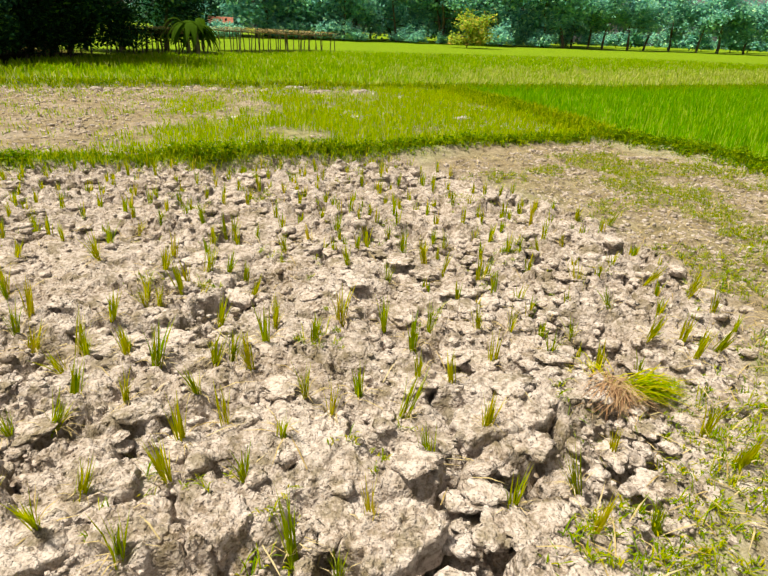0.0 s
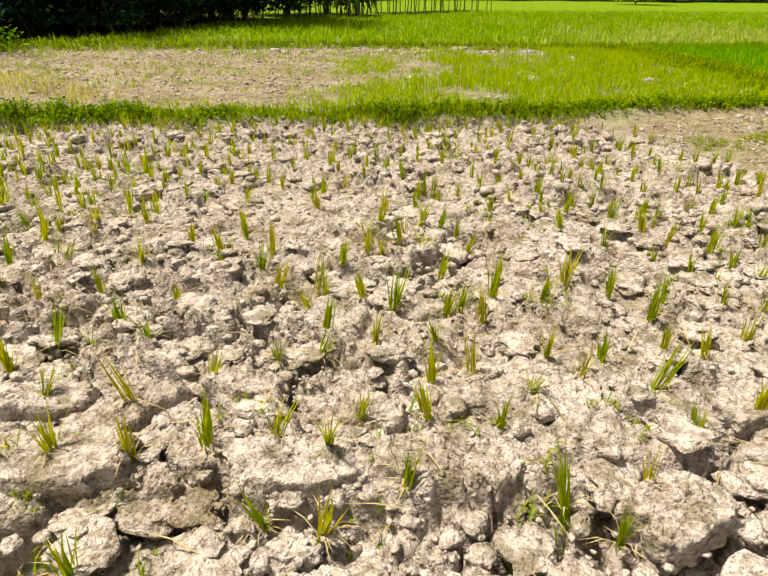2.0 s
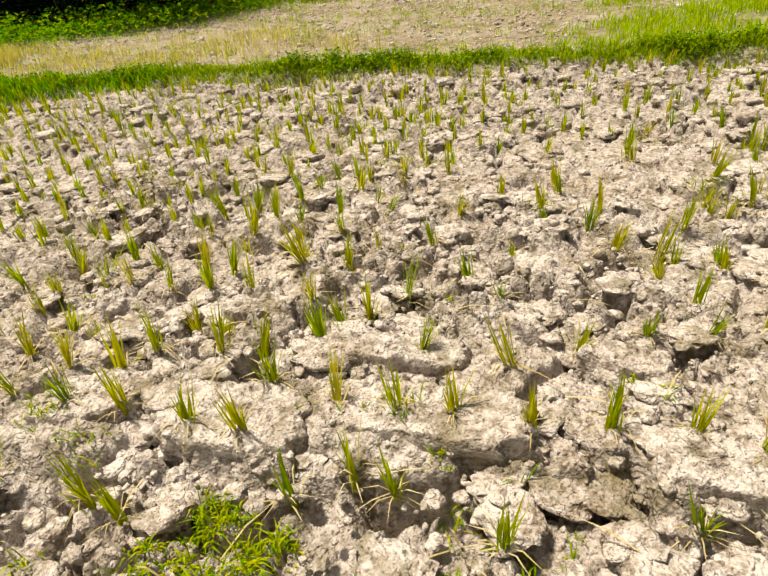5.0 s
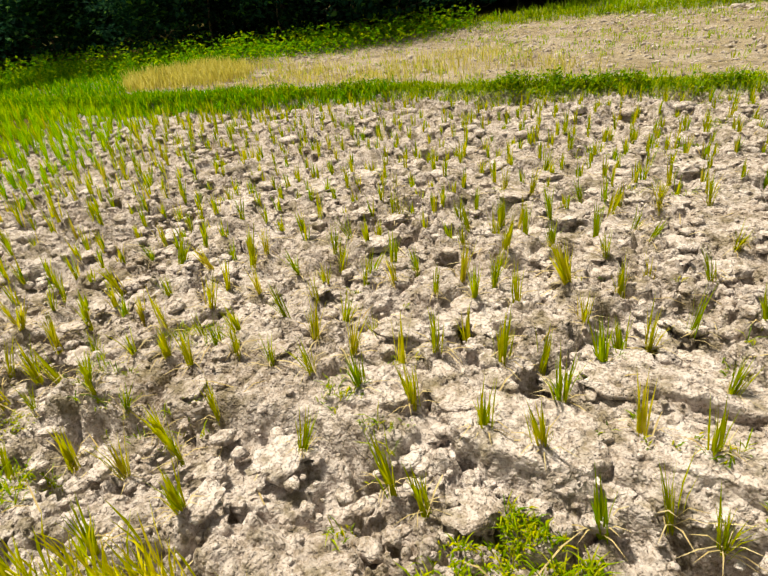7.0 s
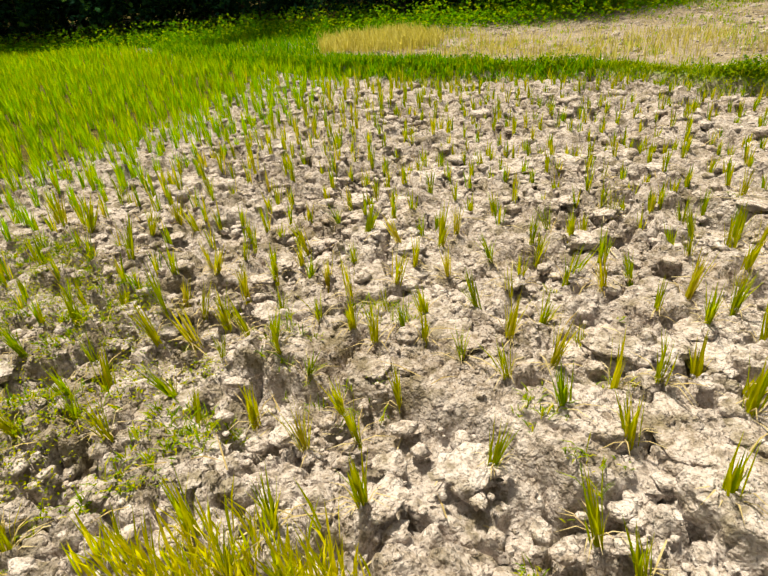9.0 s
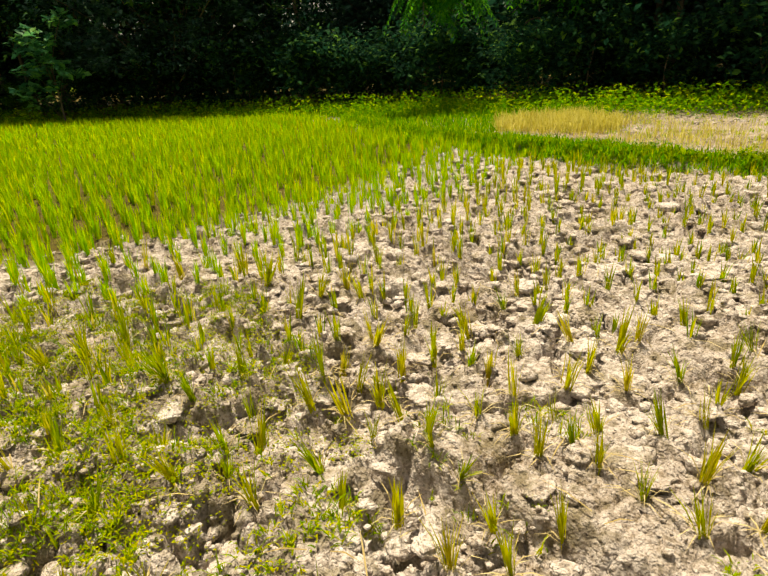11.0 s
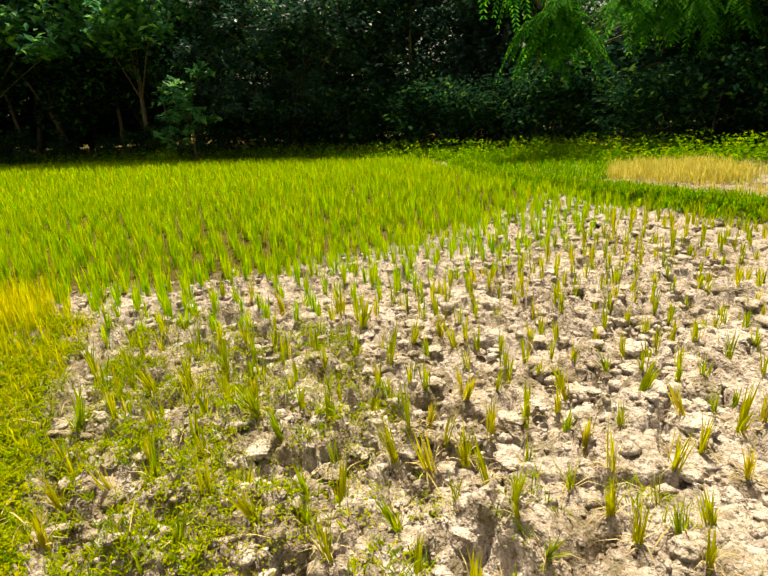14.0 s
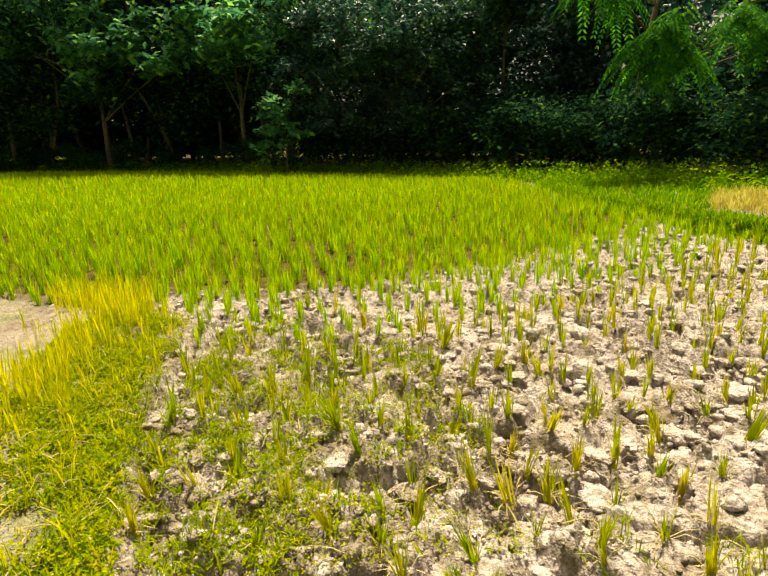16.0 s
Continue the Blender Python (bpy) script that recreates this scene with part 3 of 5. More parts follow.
# ---- ground ----
def build_ground():
    """One sheet that reaches the horizon, finest where the path passes it."""
    cx, cy = -3.8, 4.8
    seen = np.linspace(radians(62), radians(268), 820)
    rest = np.linspace(radians(268), radians(62 + 360), 170)[1:-1]
    th = np.r_[seen, rest]
    r = np.r_[0.02, 0.3, 0.6, np.exp(np.linspace(math.log(0.9), math.log(1.35), 16)), np.exp(np.linspace(math.log(1.36), math.log(8), 370)), np.exp(np.linspace(math.log(8.05), math.log(34), 130)), np.exp(np.linspace(math.log(35), math.log(2500), 60))]
    rr, tt = np.meshgrid(r, th, indexing="ij")
    x, y = cx + rr * np.cos(tt), cy + rr * np.sin(tt)
    z = zones(x, y)
    h = height(x, y, z)
    n, m = rr.shape
    k, j = np.meshgrid(np.arange(n - 1), np.arange(m), indexing="ij")
    q = np.stack([k * m + j, (k + 1) * m + j, (k + 1) * m + (j + 1) % m, k * m + (j + 1) % m], -1).reshape(-1, 4)
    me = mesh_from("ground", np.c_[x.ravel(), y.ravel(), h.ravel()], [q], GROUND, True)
    far = np.hypot(x + 3.8, y - 5)
    outside = 1 - np.maximum(np.maximum(z["paddy"], z["mid"]), z["dry"])
    wob = fbm(x * 1.6, y * 1.6, 4, 120)
    strip = smooth(0.4, 0.62, wob)
    flat = 0.0 * x + inside(x, y, [(-1.2, 9.0), (-0.2, 8.0), (1.6, 11.0), (0.6, 14.0), (-1.0, 16.0), (-3.0, 14.6), (-3.6, 13.1), (-2.3, 12), (-1.4, 10.6)])
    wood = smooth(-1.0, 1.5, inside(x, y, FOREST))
    green = np.maximum(outside * np.maximum(strip * 0.25, smooth(16, 22, far)), smooth(0.22, 0.05, z["levee"]))
    green = np.maximum(green, smooth(0.1, 0.6, inside(x, y, GREEN_FIELD)))
    verge = inside(x, y, [(-24, 1.5), (-17.7, 4.5), (-15.8, 6.2), (-17.8, 6.8), (-18.6, 9.5), (-24, 7)])
    green = np.maximum(green, 0.9 * smooth(-0.3, 0.5, verge))
    green = green * (1 - 0.75 * smooth(-0.2, 0.3, flat))
    # the tan tone also covers the ground between dense rice
    straw = np.clip(z["mid"] * (0.6 + 0.4 * smooth(0.3, 0.6, wob)) + 0.45 * z["dry"] + smooth(-0.2, 0.3, flat) * 0.5 + 0.45 * outside + 0.7 * z["rice"], 0, 1)
    midgreen = z["mid"] * smooth(-8.5, -5.5, x + 0.25 * (y - 13) + 3 * (wob - 0.5)) * 0.3
    # last mask darkens the paddy sheet, the bare patch and the near banks
    for name, v in (("straw", straw), ("green", np.maximum(green, midgreen)), ("dark_floor", np.maximum(wood, 0.97 * z["rice"])), ("damp_and_shade", np.maximum(z["paddy"] * smooth(16, 11, far) * 0.32, np.maximum(0.5 * z["dry"], 0.55 * outside * smooth(12, 8, far))))):
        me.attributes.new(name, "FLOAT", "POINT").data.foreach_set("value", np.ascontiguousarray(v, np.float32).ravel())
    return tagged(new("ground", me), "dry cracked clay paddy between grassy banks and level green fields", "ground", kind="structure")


ground = build_ground()


# ---- rice ----
# plates along the step and out in the paddy: place, length, width, turn, thickness, height of the top
SLABS = [(-5.30, 6.62, 0.60, 0.17, 31, 0.11, 0.035), (-5.00, 6.43, 0.70, 0.26, 27, 0.13, 0.03), (-5.50, 6.02, 0.50, 0.30, 33, 0.14, 0.035), (-4.15, 6.83, 0.42, 0.22, 30, 0.13, 0.03),
         (-3.80, 7.02, 0.24, 0.20, 20, 0.13, 0.03), (-3.54, 7.10, 0.22, 0.18, 60, 0.13, 0.03), (-4.57, 7.11, 0.30, 0.17, 10, 0.10, 0.03), (-6.03, 6.47, 0.26, 0.17, 45, 0.11, 0.04),
         (-6.05, 5.70, 0.46, 0.26, 48, 0.13, 0.02), (-5.99, 5.87, 0.24, 0.13, 38, 0.12, 0.02), (-9.47, 4.25, 0.98, 0.20, 47, 0.12, 0.04), (-10.38, 3.40, 0.60, 0.22, 60, 0.10, 0.02),
         (-2.60, 7.95, 0.50, 0.24, 35, 0.12, 0.02), (-3.35, 7.62, 0.30, 0.22, 70, 0.12, 0.02), (-2.95, 7.20, 0.34, 0.22, 50, 0.12, 0.02), (-4.05, 7.18, 0.26, 0.20, 15, 0.12, 0.02)]


def on_slab(x, y):
    """The top of the plate that covers each place; far below where there is none."""
    top = np.full(np.shape(x), -9.0)
    for a, b, lo, wi, t, _, up in SLABS:
        c, s = math.cos(radians(t)), math.sin(radians(t))
        u, v = (x - a) * c + (y - b) * s, (y - b) * c - (x - a) * s
        top = np.where((u / lo) ** 2 + (v / wi) ** 2 < 0.21, up - 0.03, top)
    return top


# planted hills beside the path, from the tall rice to the bundle
HILLS_BY_THE_RICE = [(-9.44, 2.08), (-9.38, 2.40), (-9.19, 2.77), (-9.12, 4.40), (-9.11, 3.31), (-8.62, 4.20), (-8.61, 3.64), (-8.57, 3.31), (-8.41, 4.32), (-8.37, 4.05), (-8.25, 5.24), (-8.07, 3.96), (-8.05, 2.84), (-7.94, 4.97),
        (-7.90, 4.61), (-7.90, 6.21), (-7.90, 6.99), (-7.87, 5.36), (-7.84, 4.42), (-7.78, 2.73), (-7.75, 4.45), (-7.72, 5.65), (-7.70, 2.53), (-7.62, 5.84), (-7.60, 5.48), (-7.58, 5.21), (-7.54, 6.39), (-7.53, 5.71),
        (-7.52, 4.95), (-7.51, 8.12), (-7.50, 4.59), (-7.48, 6.70), (-7.46, 4.00), (-7.39, 5.03), (-7.39, 6.71), (-7.38, 3.37), (-7.38, 3.79), (-7.38, 4.37), (-7.35, 7.56), (-7.34, 6.18), (-7.34, 7.29), (-7.32, 5.49),
        (-7.32, 3.42), (-7.28, 7.09), (-7.26, 4.48), (-7.25, 2.37), (-7.25, 6.17), (-7.22, 4.76), (-7.21, 5.87), (-7.20, 3.58)]
HILLS_WEST = [(-7.20, 5.36), (-7.18, 6.74), (-7.17, 5.62), (-7.16, 4.16), (-7.16, 7.63), (-7.16, 7.07), (-7.12, 5.10), (-7.12, 4.58), (-6.99, 7.94), (-6.98, 3.30), (-6.97, 6.19), (-6.95, 5.23), (-6.92, 5.84), (-6.91, 4.71),
        (-6.90, 7.08), (-6.83, 4.72), (-6.82, 5.63), (-6.82, 4.01), (-6.77, 6.25), (-6.76, 3.44), (-6.74, 4.26), (-6.68, 5.89), (-6.65, 4.82), (-6.63, 3.72), (-6.62, 5.32), (-6.59, 7.76), (-6.59, 6.58), (-6.57, 5.68),
        (-6.53, 4.37), (-6.50, 3.47), (-6.50, 4.06), (-6.50, 8.09), (-6.49, 4.58), (-6.48, 6.32), (-6.47, 5.42), (-6.44, 3.26), (-6.44, 4.91), (-6.42, 7.99), (-6.40, 7.11), (-6.38, 5.13), (-6.37, 6.61), (-6.34, 5.76),
        (-6.34, 7.66), (-6.33, 6.45), (-6.30, 8.31), (-6.30, 5.54), (-6.27, 4.75), (-6.25, 4.94), (-6.20, 9.42), (-6.18, 6.93)]
HILLS_MIDDLE = [(-6.18, 7.58), (-6.16, 7.18), (-6.16, 6.57), (-6.14, 5.89), (-6.13, 6.24), (-6.12, 6.86), (-6.09, 5.66), (-6.07, 6.03), (-5.98, 5.34), (-5.94, 6.27), (-5.91, 7.21), (-5.90, 8.92), (-5.89, 5.78), (-5.88, 6.96),
        (-5.86, 6.69), (-5.84, 6.19), (-5.81, 9.26), (-5.75, 6.32), (-5.73, 7.43), (-5.66, 5.52), (-5.64, 6.67), (-5.62, 6.53), (-5.61, 6.81), (-5.60, 5.89), (-5.59, 8.47), (-5.56, 9.83), (-5.55, 7.01), (-5.55, 6.22),
        (-5.53, 8.41), (-5.51, 5.56), (-5.50, 9.36), (-5.45, 8.06), (-5.41, 5.98), (-5.40, 9.07), (-5.39, 7.99), (-5.36, 7.22), (-5.34, 9.01), (-5.33, 7.55), (-5.26, 6.29), (-5.19, 8.21), (-5.19, 6.69), (-5.17, 8.07),
        (-5.15, 7.18), (-5.13, 5.95), (-5.11, 10.06), (-5.07, 6.39), (-5.03, 6.13), (-4.99, 7.97), (-4.93, 9.27), (-4.90, 6.49)]
HILLS_EAST = [(-4.89, 6.17), (-4.88, 10.00), (-4.88, 6.81), (-4.84, 9.00), (-4.79, 9.99), (-4.79, 8.06), (-4.79, 8.71), (-4.78, 8.34), (-4.76, 7.12), (-4.73, 8.57), (-4.71, 8.01), (-4.71, 7.84), (-4.70, 9.35), (-4.67, 6.60),
        (-4.64, 8.60), (-4.58, 7.36), (-4.57, 8.82), (-4.57, 8.73), (-4.57, 9.09), (-4.55, 8.13), (-4.50, 8.04), (-4.50, 7.65), (-4.47, 6.76), (-4.46, 8.72), (-4.45, 9.14), (-4.38, 7.38), (-4.32, 9.12), (-4.29, 7.97),
        (-4.26, 6.87), (-4.23, 7.63), (-4.22, 8.52), (-4.20, 9.56), (-4.18, 8.92), (-4.16, 10.04), (-4.14, 6.61), (-4.08, 6.93), (-4.04, 8.09), (-4.04, 7.09), (-4.00, 8.21), (-4.00, 10.30), (-4.00, 7.82), (-3.96, 6.67),
        (-3.90, 7.50), (-3.89, 8.54), (-3.86, 8.32), (-3.84, 8.06), (-3.84, 7.28), (-3.77, 7.63), (-3.77, 6.91), (-3.68, 9.42)]
HILLS_BY_THE_BUNDLE = [(-3.60, 8.36), (-3.57, 7.37), (-3.53, 8.65), (-3.50, 7.59), (-3.49, 7.88), (-3.39, 9.37), (-3.37, 10.00), (-3.33, 7.74), (-3.29, 7.10), (-3.29, 8.75), (-3.26, 7.98), (-3.17, 9.68), (-3.16, 10.31), (-3.11, 7.03),
        (-3.08, 8.43), (-3.06, 10.22), (-3.05, 7.24), (-3.03, 7.85), (-3.02, 8.73), (-3.01, 8.18), (-3.01, 9.49), (-2.89, 7.62), (-2.85, 8.15), (-2.74, 8.69), (-2.67, 7.82), (-2.65, 8.44), (-2.56, 7.47), (-2.56, 8.74),
        (-2.35, 8.54), (-2.35, 10.86), (-2.31, 7.64), (-2.31, 10.22), (-2.28, 7.37), (-2.19, 8.90), (-2.13, 7.89), (-2.10, 10.53), (-2.09, 9.55), (-2.07, 7.44), (-1.94, 9.20), (-1.91, 11.16), (-1.75, 8.93), (-1.69, 8.10),
        (-1.69, 7.79), (-1.64, 9.64), (-1.64, 11.03), (-1.61, 8.85), (-1.59, 8.67), (-1.39, 8.89), (-1.36, 9.56)]


def rice_mesh(rng, tall, count, wide):
    """One hill: a narrow sheaf of blades that parts towards the top."""
    at = np.c_[rng.normal(0, 0.007, (count, 2)), np.full(count, -0.04)]
    k = (tall + 0.04) * rng.uniform(0.55, 1.05, count)
    fan = rng.uniform(0, math.pi)
    turn = np.where(rng.uniform(0, 1, count) < 0.6, fan + math.pi * rng.integers(0, 2, count) + rng.normal(0, 0.4, count), rng.uniform(0, 2 * math.pi, count))
    return blades(at, k, k * np.abs(rng.normal(0.12, 0.13, count)) + 0.004, turn, wide * rng.uniform(0.7, 1.3, count), 0.2)


def rice_plants():
    rng = np.random.default_rng(21)
    kinds = []
    for k in range(14):
        green = mesh_from("rice_plant", *rice_mesh(rng, rng.uniform(0.15, 0.22), int(rng.integers(12, 30)), 0.0058), RICE)
        n = 9
        a = rng.uniform(0, 6.28, n)
        dead = mesh_from("dry_leaves", *blades(np.c_[rng.normal(0, 0.008, (n, 2)), np.full(n, -0.01)], rng.uniform(0.03, 0.10, n), rng.uniform(0.05, 0.13, n), a, np.full(n, 0.004), 0.5), DRY)
        kinds.append((green, dead))
    known = np.array(HILLS_BY_THE_RICE + HILLS_WEST + HILLS_MIDDLE + HILLS_EAST + HILLS_BY_THE_BUNDLE)
    # rows of hills, planted a span apart and slanting to the bank
    ux, uy = np.array([0.85, 0.53]), np.array([-0.53, 0.85])
    i, j = np.meshgrid(np.arange(-250, 60), np.arange(-110, 140))
    x = -5.09 + 0.20 * (i * ux[0] + j * uy[0]).ravel() + rng.normal(0, 0.030, i.size)
    y = 6.33 + 0.20 * (i * ux[1] + j * uy[1]).ravel() + rng.normal(0, 0.030, i.size)
    ok = (inside(x, y, PADDY) > 0.08) & (y > -36)
    x, y = x[ok], y[ok]
    rice = inside(x, y, DENSE_RICE)
    gone = rng.uniform(0, 1, len(x)) < np.where(rice > -0.5, 0.06 - 0.04 * smooth(0.0, 1.5, rice), 0.10 + 0.12 * smooth(-7.5, -6.0, x) + 0.22 * smooth(-7.5, -5.0, x))
    close = np.min([np.hypot(x - a, y - b) for a, b in known], 0)
    gone |= (close < 0.16) | ((close < 0.34) & (x > -6.4) & (np.hypot(x + 4.6, y - 5.4) < 4.0))
    x, y = np.r_[known[:, 0], x[~gone]], np.r_[known[:, 1], y[~gone]]
    rice = inside(x, y, DENSE_RICE)
    dense = rice > -0.4
    x, y = x + dense * rng.normal(0, 0.03, len(x)), y + dense * rng.normal(0, 0.03, len(x))
    z = np.maximum(np.maximum(soil_top(x, y), -0.075), on_slab(x, y) + 0.01)
    grown = 1 + 0.75 * smooth(-4.0, -0.2, rice)
    far = np.hypot(x + 4.2, y - 5.2)
    order = np.r_[np.arange(len(known)), len(known) + np.argsort((far + np.where(rice > -0.6, 50, 0))[len(known):])]
    near, rest = order[:300], order[300:]
    for k in near:
        green, dead = kinds[rng.integers(0, 14)]
        ob = new("rice_plant", green)
        s = rng.uniform(0.95, 1.32) * min(grown[k], 1.45)
        ob.matrix_world = pose(x[k], y[k], z[k], rng.normal(0, 9), rng.normal(0, 9), rng.uniform(0, 360)) @ Matrix.Scale(s, 4)
        tagged(ob, "young yellow-green rice seedling tuft in dry clay", "rice plant", "rice seedlings")
        part("dry_leaves", dead, ob, "withered straw-coloured leaves")
    # the others, thinner with distance
    lots = []
    sparse = rest[(rice[rest] <= -1.6)]
    band = rest[(rice[rest] > -1.6) & (rice[rest] <= -0.3)]
    lots.append(tuft(np.c_[x, y, z - 0.03][band], 18, (0.23 + 0.11 * smooth(-1.6, -0.3, rice[band])) * rng.uniform(0.8, 1.2, len(band)), 0.26, 0.009, 0.004, rng, 0.011))
    rows = tuft(np.c_[x, y, z - 0.04][sparse], 11, rng.uniform(0.15, 0.23, len(sparse)) * grown[sparse], 0.28, 0.0095, 0.004, rng, 0.009)
    stuff("rice_rows", mesh_from("rice_rows", *rows, RICE_ROWS), "rows of thin yellow-green rice seedlings in cracked clay", "rice")
    thick = rest[(rice[rest] > -0.3)]
    tall = 0.28 + 0.08 * smooth(-0.3, 1.5, rice[thick])
    for lo, hi, count, wide in ((0, 9, 22, 0.010), (9, 14, 18, 0.012), (14, 22, 10, 0.019), (22, 34, 4, 0.036), (34, 60, 2, 0.07)):
        s = (far[thick] >= lo) & (far[thick] < hi)
        lots.append(tuft(np.c_[x, y, z - 0.015][thick][s], count, tall[s] * rng.uniform(0.85, 1.1, s.sum()), 0.28 if hi < 15 else 0.42, wide, 0.008, rng, 0.014 if hi < 15 else 0.022))
    stuff("rice_field", mesh_from("rice_field", *joined(*lots), RICE_MANY), "rows of young green rice thickening towards the wood", "rice")


rice_plants()


# ---- clods ----
def clod_shape(rng, detail, tall):
    """A rounded, knobbly lump of clay with a flattened top, one metre in radius: corners and faces."""
    bm = bmesh.new()
    bmesh.ops.create_icosphere(bm, subdivisions=detail, radius=1.0)
    off = Vector(rng.uniform(-9, 9, 3))
    for v in bm.verts:
        p = v.co
        k = 0.86 + 0.34 * noise.noise(p * 1.2 + off)
        for scale, deep in ((1.5, 0.62), (3.3, 0.42), (6.8, 0.24)):
            k += deep * (0.45 - noise.voronoi(p * scale + off)[0][0])
        q = p * k
        top = q.z if q.z < 0.40 else 0.40 + 0.45 * (q.z - 0.40)
        v.co = Vector((q.x, q.y, top * tall))
    v, f = np.array([v.co[:] for v in bm.verts]), np.array([[k.index for k in f.verts] for f in bm.faces])
    bm.free()
    return v, f


def slab_mesh(rng, long, wide, thick):
    """A plate of clay that has held together: knobbly flat top, ragged outline, steep cracked sides."""
    around, rings = 96, 26
    t = np.arange(around) * 2 * math.pi / around
    c, s = np.cos(t), np.sin(t)
    edge = 1 / (np.abs(c) ** 2.6 + np.abs(s) ** 2.6) ** (1 / 2.6)
    seed = int(rng.integers(0, 900))
    ox, oy = c * 1.4 + 20, s * 1.4 + 20
    edge = edge * (0.72 + 0.56 * fbm(ox, oy, 3, seed)) * (1 + 0.30 * (fbm(ox * 4, oy * 4, 3, seed + 3) - 0.5))
    r = np.r_[np.linspace(0, 0.93, 16), np.linspace(0.955, 1.0, 3), np.linspace(1.015, 1.03, 7)]
    down = np.r_[np.zeros(16), [0.03, 0.10, 0.22], np.linspace(0.36, 1.15, 7)]
    x, y = long / 2 * r[:, None] * (edge * c)[None], wide / 2 * r[:, None] * (edge * s)[None]
    d, who = domes(x * 17 + seed, y * 17, seed + 7)
    e, _ = domes(x * 38 + seed, y * 38, seed + 9)
    top = 0.040 * (fbm(x * 5 + seed, y * 5, 3, seed) - 0.5) + 0.020 * d * who + 0.008 * e
    side = 1 + 0.22 * (fbm(np.repeat(ox[None] * 4, rings, 0), down[:, None] * 5 + 0 * x, 3, seed + 11) - 0.5) * (down[:, None] > 0.2)
    x, y = x * side, y * side
    z = top * np.clip(1 - down[:, None], 0, 1) - thick * down[:, None]
    v = np.stack([x, y, z], -1).reshape(-1, 3)
    k, j = np.meshgrid(np.arange(rings - 1), np.arange(around), indexing="ij")
    q = np.stack([k * around + j, (k + 1) * around + j, (k + 1) * around + (j + 1) % around, k * around + (j + 1) % around], -1).reshape(-1, 4)
    return mesh_from("clay_slab", v, [q], CLAY, True)


